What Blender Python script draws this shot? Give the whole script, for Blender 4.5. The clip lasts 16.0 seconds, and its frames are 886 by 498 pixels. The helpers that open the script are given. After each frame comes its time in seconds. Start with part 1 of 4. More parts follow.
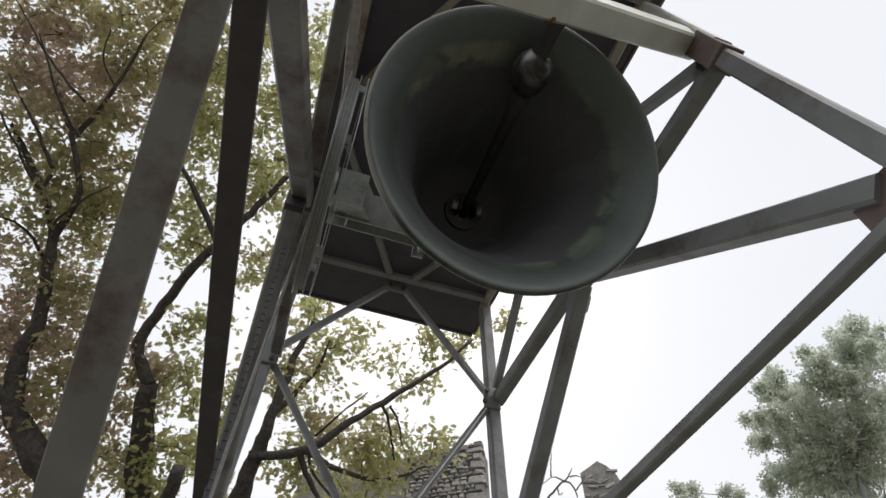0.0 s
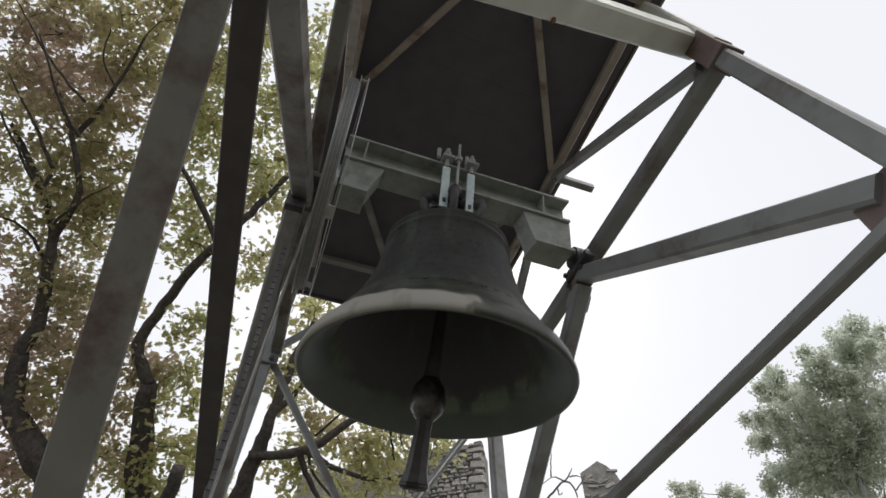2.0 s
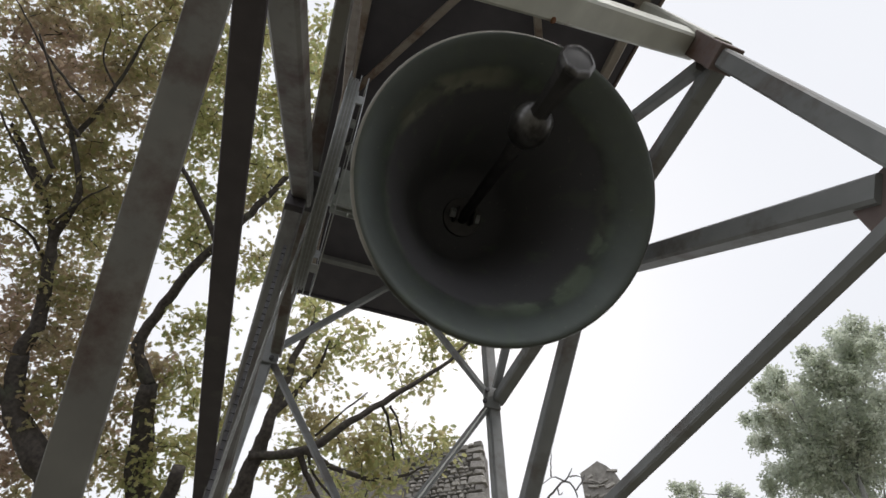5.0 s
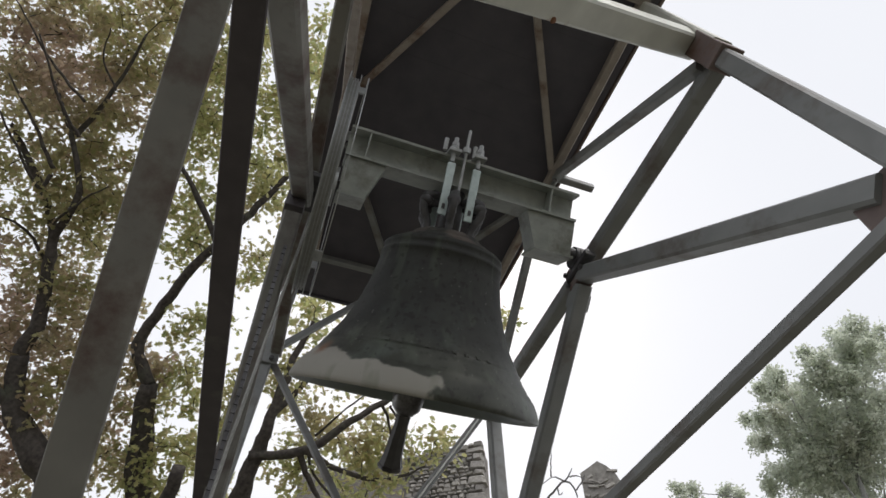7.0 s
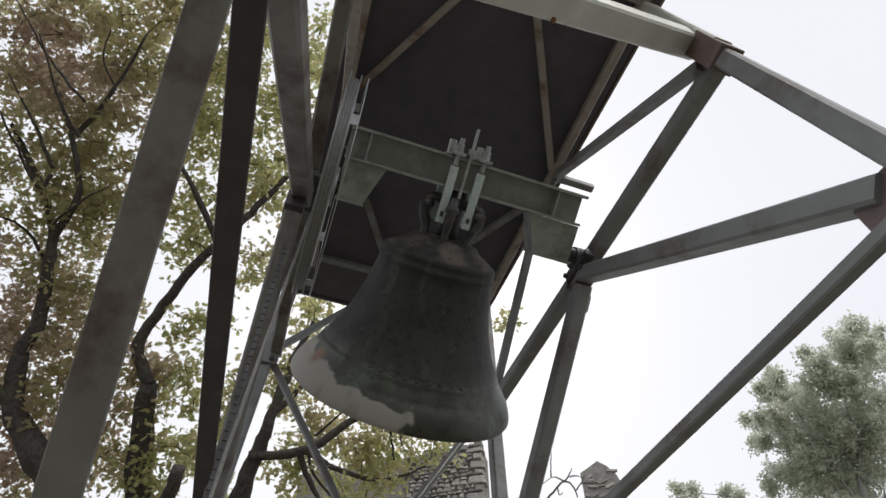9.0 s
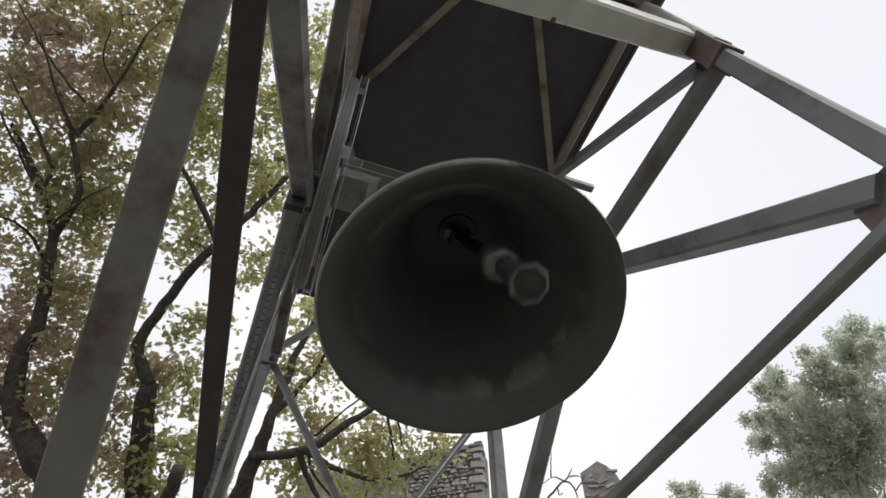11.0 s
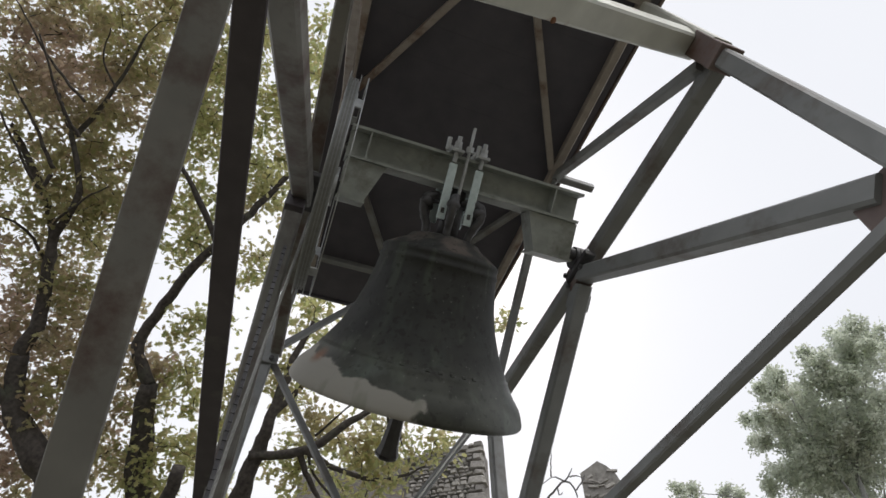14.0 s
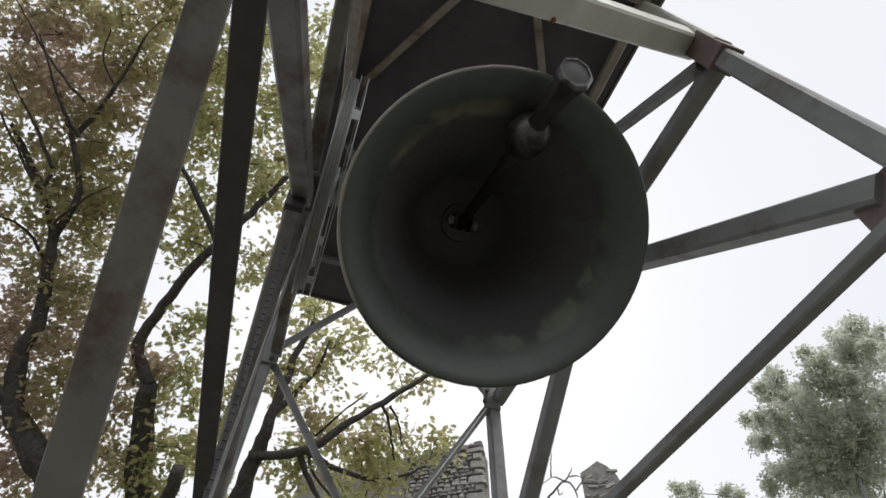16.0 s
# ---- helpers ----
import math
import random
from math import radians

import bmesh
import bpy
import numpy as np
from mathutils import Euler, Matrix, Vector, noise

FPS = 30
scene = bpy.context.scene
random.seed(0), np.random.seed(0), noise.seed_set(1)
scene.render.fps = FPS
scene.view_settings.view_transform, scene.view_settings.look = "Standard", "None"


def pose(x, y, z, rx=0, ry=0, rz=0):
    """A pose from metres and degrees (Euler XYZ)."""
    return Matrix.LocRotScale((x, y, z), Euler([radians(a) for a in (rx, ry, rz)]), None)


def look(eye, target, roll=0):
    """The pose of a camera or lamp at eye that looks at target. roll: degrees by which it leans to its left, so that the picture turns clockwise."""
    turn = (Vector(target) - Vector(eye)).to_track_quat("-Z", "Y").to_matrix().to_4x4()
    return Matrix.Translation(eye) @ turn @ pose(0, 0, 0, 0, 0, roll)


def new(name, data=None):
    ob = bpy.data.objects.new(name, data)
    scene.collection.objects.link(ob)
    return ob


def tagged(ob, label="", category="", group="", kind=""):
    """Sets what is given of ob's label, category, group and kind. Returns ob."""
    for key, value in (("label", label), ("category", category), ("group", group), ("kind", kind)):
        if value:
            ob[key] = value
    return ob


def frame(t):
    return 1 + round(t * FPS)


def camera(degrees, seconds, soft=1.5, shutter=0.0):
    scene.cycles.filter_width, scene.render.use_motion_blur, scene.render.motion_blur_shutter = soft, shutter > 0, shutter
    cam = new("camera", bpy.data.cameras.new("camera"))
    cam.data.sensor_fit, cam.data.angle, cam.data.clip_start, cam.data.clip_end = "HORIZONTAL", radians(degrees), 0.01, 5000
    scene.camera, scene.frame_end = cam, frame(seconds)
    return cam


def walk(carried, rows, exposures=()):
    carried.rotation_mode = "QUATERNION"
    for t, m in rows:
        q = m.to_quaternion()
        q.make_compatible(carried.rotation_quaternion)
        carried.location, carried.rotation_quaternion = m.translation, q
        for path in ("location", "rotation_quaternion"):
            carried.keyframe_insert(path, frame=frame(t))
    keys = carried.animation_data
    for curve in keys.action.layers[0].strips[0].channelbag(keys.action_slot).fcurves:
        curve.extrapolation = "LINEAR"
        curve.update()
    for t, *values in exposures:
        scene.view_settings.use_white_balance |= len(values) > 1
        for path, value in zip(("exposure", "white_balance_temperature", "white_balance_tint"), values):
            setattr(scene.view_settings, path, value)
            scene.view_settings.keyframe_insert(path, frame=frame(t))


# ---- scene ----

# ---------------------------------------------------------------- camera
LENS = 73.5
EYE = (0.0, 0.0, 1.6)
PITCH, HEADING = radians(51.45), radians(19.29)
AIM = (EYE[0] + math.cos(PITCH) * math.sin(HEADING), EYE[1] + math.cos(PITCH) * math.cos(HEADING), EYE[2] + math.sin(PITCH))
cam = camera(LENS, 16.0, soft=1.5, shutter=0.1)
walk(cam, [(0.0, look(EYE, AIM, 0)), (16.0, look(EYE, AIM, 0))], exposures=[(0.0, 0.07), (16.0, 0.07)])

# ---------------------------------------------------------------- light
world = bpy.data.worlds.new("overcast_sky")
scene.world = world
world.use_nodes = True
wn = world.node_tree.nodes
wl = world.node_tree.links
wn.clear()
w_out = wn.new("ShaderNodeOutputWorld")
w_bg = wn.new("ShaderNodeBackground")
w_sky = wn.new("ShaderNodeTexSky")
w_sky.sky_type = "NISHITA"
w_sky.sun_disc = False
w_sky.sun_elevation, w_sky.sun_rotation = radians(50), radians(20)
w_sky.dust_density = 6.0
w_scale = wn.new("ShaderNodeVectorMath")
w_scale.operation = "SCALE"
w_scale.inputs["Scale"].default_value = 0.07
w_mix = wn.new("ShaderNodeMix")
w_mix.data_type = "RGBA"
w_mix.inputs["Factor"].default_value = 0.9
w_co = wn.new("ShaderNodeTexCoord")
w_cloud = wn.new("ShaderNodeTexNoise")
w_cloud.inputs["Scale"].default_value, w_cloud.inputs["Detail"].default_value = 1.6, 4
w_veil = wn.new("ShaderNodeMix")
w_veil.data_type = "RGBA"
w_veil.inputs["A"].default_value, w_veil.inputs["B"].default_value = (0.85, 0.875, 0.935, 1), (0.965, 0.975, 1.015, 1)
wl.new(w_co.outputs["Generated"], w_cloud.inputs["Vector"])
wl.new(w_cloud.outputs["Fac"], w_veil.inputs["Factor"])
wl.new(w_veil.outputs["Result"], w_mix.inputs["B"])
w_bg.inputs["Strength"].default_value = 1.0
wl.new(w_sky.outputs[0], w_scale.inputs[0])
wl.new(w_scale.outputs[0], w_mix.inputs["A"])
wl.new(w_mix.outputs["Result"], w_bg.inputs["Color"])
wl.new(w_bg.outputs[0], w_out.inputs["Surface"])
sun_data = bpy.data.lights.new("sun", "SUN")
sun_data.energy, sun_data.angle, sun_data.color = 1.45, radians(25), (1.0, 0.97, 0.92)
sun = new("sun", sun_data)
sun.matrix_world = look((5.0, -8.0, 20.0), (0.5, 1.5, 3.0))


# ---------------------------------------------------------------- materials
def node_material(name, dark, light, scale=20.0, rough=0.6, metal=0.0, bump=0.2, stain=None, stain_amount=0.35, stain_scale=4.0):
    """Two colours by fine noise, with an optional stain colour in larger patches, and fine relief."""
    m = bpy.data.materials.new(name)
    m.use_nodes = True
    n, l = m.node_tree.nodes, m.node_tree.links
    b = n["Principled BSDF"]
    co = n.new("ShaderNodeTexCoord")
    fine = n.new("ShaderNodeTexNoise")
    fine.inputs["Scale"].default_value, fine.inputs["Detail"].default_value = scale, 8
    l.new(co.outputs["Object"], fine.inputs["Vector"])
    mix = n.new("ShaderNodeMix")
    mix.data_type = "RGBA"
    mix.inputs["A"].default_value, mix.inputs["B"].default_value = (*dark, 1), (*light, 1)
    ramp = n.new("ShaderNodeMapRange")
    ramp.inputs["From Min"].default_value, ramp.inputs["From Max"].default_value = 0.3, 0.7
    l.new(fine.outputs["Fac"], ramp.inputs["Value"])
    l.new(ramp.outputs["Result"], mix.inputs["Factor"])
    col = mix.outputs["Result"]
    if stain:
        big = n.new("ShaderNodeTexNoise")
        big.inputs["Scale"].default_value, big.inputs["Detail"].default_value, big.inputs["Roughness"].default_value = stain_scale, 10, 0.65
        l.new(co.outputs["Object"], big.inputs["Vector"])
        edge = n.new("ShaderNodeMapRange")
        edge.inputs["From Min"].default_value, edge.inputs["From Max"].default_value = 0.62 - 0.25 * stain_amount, 0.75 - 0.2 * stain_amount
        l.new(big.outputs["Fac"], edge.inputs["Value"])
        mix2 = n.new("ShaderNodeMix")
        mix2.data_type = "RGBA"
        mix2.inputs["B"].default_value = (*stain, 1)
        l.new(edge.outputs["Result"], mix2.inputs["Factor"])
        l.new(col, mix2.inputs["A"])
        col = mix2.outputs["Result"]
    l.new(col, b.inputs["Base Color"])
    b.inputs["Roughness"].default_value, b.inputs["Metallic"].default_value = rough, metal
    bp = n.new("ShaderNodeBump")
    bp.inputs["Strength"].default_value, bp.inputs["Distance"].default_value = bump, 0.01
    l.new(fine.outputs["Fac"], bp.inputs["Height"])
    l.new(bp.outputs["Normal"], b.inputs["Normal"])
    return m


STEEL = node_material("weathered_painted_steel", (0.192, 0.197, 0.196), (0.240, 0.245, 0.243), 9, 0.55, 0.0, 0.06, (0.140, 0.122, 0.112), 0.45, 5)
RUSTY = node_material("brown_primed_steel", (0.275, 0.238, 0.208), (0.370, 0.325, 0.285), 14, 0.6, 0.0, 0.1, (0.150, 0.088, 0.060), 0.35, 6)
YOKE = node_material("green_grey_painted_steel", (0.250, 0.268, 0.244), (0.345, 0.358, 0.326), 18, 0.5, 0.0, 0.06, (0.156, 0.156, 0.130), 0.35, 6)
ZINC = node_material("galvanised_steel", (0.34, 0.35, 0.35), (0.46, 0.47, 0.47), 40, 0.45, 0.5, 0.05)
BLUEZINC = node_material("blue_grey_strap_steel", (0.494, 0.585, 0.585), (0.650, 0.741, 0.741), 40, 0.45, 0.3, 0.05)
# darker iron for the clapper shaft alone
SHAFTIRON = node_material("near_black_iron", (0.022, 0.020, 0.022), (0.038, 0.035, 0.036), 25, 0.7, 0.2, 0.15)
CLAPIRON = node_material("worn_clapper_iron", (0.034, 0.031, 0.030), (0.066, 0.062, 0.060), 18, 0.45, 0.3, 0.12)
WORNIRON = node_material("polished_worn_iron", (0.11, 0.105, 0.105), (0.20, 0.195, 0.19), 14, 0.33, 0.7, 0.1, (0.04, 0.036, 0.036), 0.75, 9)
IRON = node_material("dark_forged_iron", (0.068, 0.065, 0.068), (0.121, 0.119, 0.121), 25, 0.55, 0.5, 0.15)
ROOFDARK = node_material("dark_roof_boards", (0.082, 0.077, 0.090), (0.102, 0.095, 0.110), 10, 0.85, 0.0, 0.1)
GRASS = node_material("meadow_ground", (0.100, 0.097, 0.071), (0.162, 0.156, 0.127), 3, 0.95, 0.0, 0.4, (0.184, 0.163, 0.136), 0.5, 0.4)


RUST = node_material("flaking_rust", (0.13, 0.06, 0.03), (0.22, 0.10, 0.05), 30, 0.8, 0.0, 0.3)
# darker brown steel for one lower beam and one gusset plate
DARKBAR = node_material("dark_brown_steel", (0.056, 0.047, 0.052), (0.080, 0.069, 0.074), 12, 0.6, 0.0, 0.08, (0.118, 0.114, 0.100), 0.25, 5)
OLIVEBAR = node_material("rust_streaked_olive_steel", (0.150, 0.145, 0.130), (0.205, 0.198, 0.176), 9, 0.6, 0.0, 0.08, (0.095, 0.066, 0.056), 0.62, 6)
# one diagonal's grey steel with its shade put into the colour
SHADEBAR = node_material("shaded_grey_steel", (0.156, 0.154, 0.143), (0.205, 0.200, 0.187), 10, 0.6, 0.0, 0.08, (0.111, 0.091, 0.086), 0.5, 6)
# steel of the front beam and leg head, lightened in colour as if lit
PALEBAR = node_material("lit_pale_steel", (0.468, 0.468, 0.416), (0.572, 0.572, 0.507), 10, 0.5, 0.0, 0.06, (0.260, 0.156, 0.104), 0.12, 7)
PLATE = node_material("rust_brown_plate", (0.130, 0.098, 0.091), (0.195, 0.150, 0.137), 16, 0.65, 0.0, 0.1, (0.117, 0.065, 0.046), 0.4, 8)
BARK = node_material("dark_oak_bark", (0.030, 0.025, 0.022), (0.085, 0.072, 0.062), 16, 0.9, 0.0, 0.8, (0.07, 0.075, 0.05), 0.25, 2)
# far tree's bark, paled in colour for the distance haze
HAZEBARK = node_material("haze_paled_bark", (0.26, 0.26, 0.25), (0.34, 0.34, 0.33), 16, 0.9, 0.0, 0.4)
FARBARK = node_material("grey_dead_wood", (0.14, 0.135, 0.14), (0.22, 0.21, 0.21), 16, 0.9, 0.0, 0.4)
MORTAR = node_material("dark_lime_mortar", (0.17, 0.155, 0.14), (0.25, 0.23, 0.21), 12, 0.95, 0.0, 0.5)
ROPE = node_material("pale_wire_rope", (0.25, 0.25, 0.235), (0.34, 0.34, 0.32), 60, 0.6, 0.2, 0.1)


PALECABLE = node_material("white_cable_sheath", (0.60, 0.60, 0.58), (0.72, 0.72, 0.70), 30, 0.5, 0.0, 0.02)


def bronze_material(name, inside):
    """Dark patina with drips, a ring of verdigris inside the sound bow, and a bare pale patch on one side of the lip."""
    m = node_material(name, (0.036, 0.037, 0.030), (0.070, 0.073, 0.058), 11, 0.5, 0.3, 0.2, (0.088, 0.102, 0.086), 0.42, 3.2)
    n, l = m.node_tree.nodes, m.node_tree.links
    b = n["Principled BSDF"]
    old = b.inputs["Base Color"].links[0].from_socket
    co = n.new("ShaderNodeTexCoord")
    sep = n.new("ShaderNodeSeparateXYZ")
    l.new(co.outputs["Object"], sep.inputs[0])

    def calc(op, x, y=None, z=None):
        k = n.new("ShaderNodeMath")
        k.operation = op
        for i, v in enumerate((x, y, z)):
            if v is None:
                continue
            if isinstance(v, (int, float)):
                k.inputs[i].default_value = v
            else:
                l.new(v, k.inputs[i])
        return k.outputs[0]

    def smooth(v, lo, hi):
        r = n.new("ShaderNodeMapRange")
        r.interpolation_type = "SMOOTHSTEP"
        l.new(v, r.inputs["Value"])
        r.inputs["From Min"].default_value, r.inputs["From Max"].default_value = lo, hi
        return r.outputs["Result"]

    def noise_of(scale, detail=6):
        t = n.new("ShaderNodeTexNoise")
        t.inputs["Scale"].default_value, t.inputs["Detail"].default_value = scale, detail
        l.new(co.outputs["Object"], t.inputs["Vector"])
        return t.outputs["Fac"]

    def blend(fac, under, colour):
        k = n.new("ShaderNodeMix")
        k.data_type = "RGBA"
        l.new(fac, k.inputs["Factor"])
        l.new(under, k.inputs["A"])
        k.inputs["B"].default_value = (*colour, 1)
        return k.outputs["Result"]

    x, y, z = sep.outputs
    wob = calc("MULTIPLY", calc("SUBTRACT", noise_of(9), 0.5), 0.16)
    # bare patch: low on the lip, ending along a slanting line
    around = calc("ARCTAN2", calc("MULTIPLY", y, -1.0), calc("MULTIPLY", x, -1.0))
    edge = calc("ADD", calc("ADD", z, calc("MULTIPLY", wob, 0.6)), calc("MULTIPLY", around, 0.045))
    low = calc("SUBTRACT", 1.0, smooth(edge, -0.657, -0.645))
    side = calc("SUBTRACT", 1.0, smooth(calc("ADD", around, calc("MULTIPLY", wob, 3.0)), 1.42, 1.47))
    side2 = smooth(around, -0.9, -0.6)
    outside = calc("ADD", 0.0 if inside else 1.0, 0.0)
    patch = calc("MULTIPLY", calc("MULTIPLY", low, side), calc("MULTIPLY", side2, outside))
    col = blend(calc("MULTIPLY", patch, 0.9), old, (0.33, 0.315, 0.28))
    # two broad arcs of verdigris inside the sound bow, and traces between them
    ring = calc("MULTIPLY", smooth(calc("ADD", z, calc("MULTIPLY", wob, 0.25)), -0.735, -0.700), calc("SUBTRACT", 1.0, smooth(calc("ADD", z, calc("MULTIPLY", wob, 0.35)), -0.668, -0.610)))
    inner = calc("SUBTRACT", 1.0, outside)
    arc = smooth(calc("COSINE", calc("SUBTRACT", around, 0.85)), 0.72, 0.93)
    arc2 = smooth(calc("COSINE", calc("SUBTRACT", around, -2.5)), 0.62, 0.90)
    cloud = smooth(noise_of(6, 7), 0.40, 0.52)
    trace = calc("MULTIPLY", smooth(noise_of(5, 4), 0.48, 0.62), 0.6)
    where = calc("MAXIMUM", calc("MULTIPLY", calc("MAXIMUM", arc, arc2), cloud), trace)
    green = calc("MULTIPLY", calc("MULTIPLY", ring, inner), where)
    col = blend(calc("MULTIPLY", green, 0.65), col, (0.24, 0.29, 0.22))
    col = blend(calc("MULTIPLY", calc("MULTIPLY", green, arc), 0.6), col, (0.27, 0.25, 0.20))
    # grey-green flare inside the lip, lightened in colour for the sky it reflects
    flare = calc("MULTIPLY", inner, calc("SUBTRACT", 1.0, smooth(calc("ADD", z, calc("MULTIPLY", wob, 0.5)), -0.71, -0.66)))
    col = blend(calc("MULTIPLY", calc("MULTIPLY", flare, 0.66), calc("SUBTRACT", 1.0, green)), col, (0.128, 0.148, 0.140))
    # rough cast inside above the sound bow: glare-lifted shade put into the colour
    inner_shade = calc("MULTIPLY", inner, smooth(calc("ADD", z, calc("MULTIPLY", wob, 0.4)), -0.70, -0.660))
    col = blend(calc("MULTIPLY", calc("MULTIPLY", inner_shade, 0.95), calc("SUBTRACT", 1.0, green)), col, (0.088, 0.086, 0.094))
    # dry dark patina on the waist
    waist = calc("MULTIPLY", outside, smooth(calc("ADD", z, calc("MULTIPLY", wob, 0.5)), -0.63, -0.54))
    col = blend(calc("MULTIPLY", waist, 0.55), col, (0.034, 0.034, 0.036))
    # pale lichen and reddish crust on the crown plate
    plate = calc("MULTIPLY", outside, smooth(z, -0.166, -0.150))
    col = blend(calc("MULTIPLY", calc("MULTIPLY", plate, smooth(noise_of(8, 5), 0.40, 0.60)), 0.8), col, (0.185, 0.150, 0.128))
    # rain drips
    drip = n.new("ShaderNodeTexNoise")
    mp = n.new("ShaderNodeMapping")
    mp.inputs["Scale"].default_value = (14, 14, 1.2)
    l.new(co.outputs["Object"], mp.inputs["Vector"])
    l.new(mp.outputs["Vector"], drip.inputs["Vector"])
    drip.inputs["Scale"].default_value = 1.0
    col = blend(calc("MULTIPLY", smooth(drip.outputs["Fac"], 0.56, 0.72), 0.35), col, (0.115, 0.138, 0.100))
    # small pale flecks and dark pits
    col = blend(calc("MULTIPLY", smooth(noise_of(70, 2), 0.70, 0.74), 0.45), col, (0.21, 0.21, 0.18))
    col = blend(calc("MULTIPLY", calc("MULTIPLY", smooth(noise_of(38, 6), 0.57, 0.66), calc("MULTIPLY", outside, calc("SUBTRACT", 1.0, patch))), 0.55), col, (0.022, 0.020, 0.017))
    # rust bleeding through the bare patch
    spot = n.new("ShaderNodeVectorMath")
    spot.operation = "DISTANCE"
    l.new(co.outputs["Object"], spot.inputs[0])
    spot.inputs[1].default_value = (-0.404, -0.156, -0.672)
    near = calc("SUBTRACT", 1.0, smooth(calc("ADD", spot.outputs["Value"], calc("MULTIPLY", wob, 0.2)), 0.004, 0.058))
    col = blend(calc("MULTIPLY", near, 0.8), col, (0.20, 0.085, 0.04))
    l.new(col, b.inputs["Base Color"])
    bare = calc("MULTIPLY", calc("SUBTRACT", 1.0, patch), calc("SUBTRACT", 1.0, inner_shade))
    l.new(calc("MULTIPLY", bare, 0.4), b.inputs["Metallic"])
    l.new(calc("SUBTRACT", 0.85, calc("MULTIPLY", bare, calc("SUBTRACT", 0.40, calc("MULTIPLY", waist, 0.22)))), b.inputs["Roughness"])
    return m


BRONZE = bronze_material("dark_bronze_patina", False)
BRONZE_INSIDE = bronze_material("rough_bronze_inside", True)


def leaf_material(name, ramp_colours, patch_colour, patch_at):
    m = bpy.data.materials.new(name)
    m.use_nodes = True
    n, l = m.node_tree.nodes, m.node_tree.links
    n.clear()
    out = n.new("ShaderNodeOutputMaterial")
    geo = n.new("ShaderNodeNewGeometry")
    ramp = n.new("ShaderNodeValToRGB")
    els = ramp.color_ramp.elements
    while len(els) < len(ramp_colours):
        els.new(0.5)
    for i, c in enumerate(ramp_colours):
        els[i].position, els[i].color = i / (len(ramp_colours) - 1), (*c, 1)
    l.new(geo.outputs["Random Per Island"], ramp.inputs["Fac"])
    co = n.new("ShaderNodeTexCoord")
    big = n.new("ShaderNodeTexNoise")
    big.inputs["Scale"].default_value, big.inputs["Detail"].default_value = 0.45, 3
    l.new(co.outputs["Object"], big.inputs["Vector"])
    rg = n.new("ShaderNodeMapRange")
    rg.inputs["From Min"].default_value, rg.inputs["From Max"].default_value, rg.inputs["To Max"].default_value = patch_at, patch_at + 0.16, 0.62
    l.new(big.outputs["Fac"], rg.inputs["Value"])
    mix = n.new("ShaderNodeMix")
    mix.data_type = "RGBA"
    l.new(rg.outputs["Result"], mix.inputs["Factor"])
    l.new(ramp.outputs["Color"], mix.inputs["A"])
    mix.inputs["B"].default_value = (*patch_colour, 1)
    dif = n.new("ShaderNodeBsdfPrincipled")
    dif.inputs["Roughness"].default_value = 0.6
    tra = n.new("ShaderNodeBsdfTranslucent")
    l.new(mix.outputs["Result"], dif.inputs["Base Color"])
    l.new(mix.outputs["Result"], tra.inputs["Color"])
    sh = n.new("ShaderNodeMixShader")
    sh.inputs["Fac"].default_value = 0.72
    l.new(dif.outputs[0], sh.inputs[1])
    l.new(tra.outputs[0], sh.inputs[2])
    l.new(sh.outputs[0], out.inputs["Surface"])
    return m


RUSSETLEAF = leaf_material("russet_oak_leaves", [(0.33, 0.34, 0.156), (0.44, 0.38, 0.210), (0.40, 0.40, 0.180), (0.47, 0.365, 0.234), (0.34, 0.35, 0.162), (0.44, 0.39, 0.204)], (0.46, 0.315, 0.300), 0.455)
OAKLEAF = leaf_material("autumn_oak_leaves", [(0.30, 0.34, 0.156), (0.45, 0.46, 0.204), (0.58, 0.54, 0.264), (0.40, 0.43, 0.192), (0.54, 0.45, 0.252), (0.36, 0.39, 0.180)], (0.50, 0.39, 0.276), 0.55)
# far leaves: distance haze put into the colour, pale and greyed
FARLEAF = leaf_material("haze_paled_far_leaves", [(0.61, 0.65, 0.55), (0.67, 0.70, 0.60), (0.58, 0.62, 0.53), (0.68, 0.70, 0.59)], (0.63, 0.62, 0.53), 0.55)


def stone_material():
    m = node_material("rubble_stone", (0.25, 0.235, 0.215), (0.39, 0.37, 0.345), 7, 0.9, 0.0, 0.6, (0.14, 0.13, 0.115), 0.3, 3)
    n, l = m.node_tree.nodes, m.node_tree.links
    b = n["Principled BSDF"]
    old = b.inputs["Base Color"].links[0].from_socket
    info = n.new("ShaderNodeObjectInfo")
    hsv = n.new("ShaderNodeHueSaturation")
    val = n.new("ShaderNodeMapRange")
    val.inputs["To Min"].default_value, val.inputs["To Max"].default_value = 0.65, 1.25
    l.new(info.outputs["Random"], val.inputs["Value"])
    l.new(val.outputs["Result"], hsv.inputs["Value"])
    l.new(old, hsv.inputs["Color"])
    l.new(hsv.outputs["Color"], b.inputs["Base Color"])
    return m


STONE = stone_material()


# ---------------------------------------------------------------- mesh helpers
def mesh_of(bm, name, material, smooth=False):
    me = bpy.data.meshes.new(name)
    bmesh.ops.recalc_face_normals(bm, faces=bm.faces)
    bm.to_mesh(me)
    bm.free()
    me.materials.append(material)
    if smooth:
        for p in me.polygons:
            p.use_smooth = True
    return me


def part(name, bm, material, parent=None, label="", smooth=False):
    ob = new(name, mesh_of(bm, name, material, smooth))
    if parent:
        ob.parent = parent
    return tagged(ob, label)


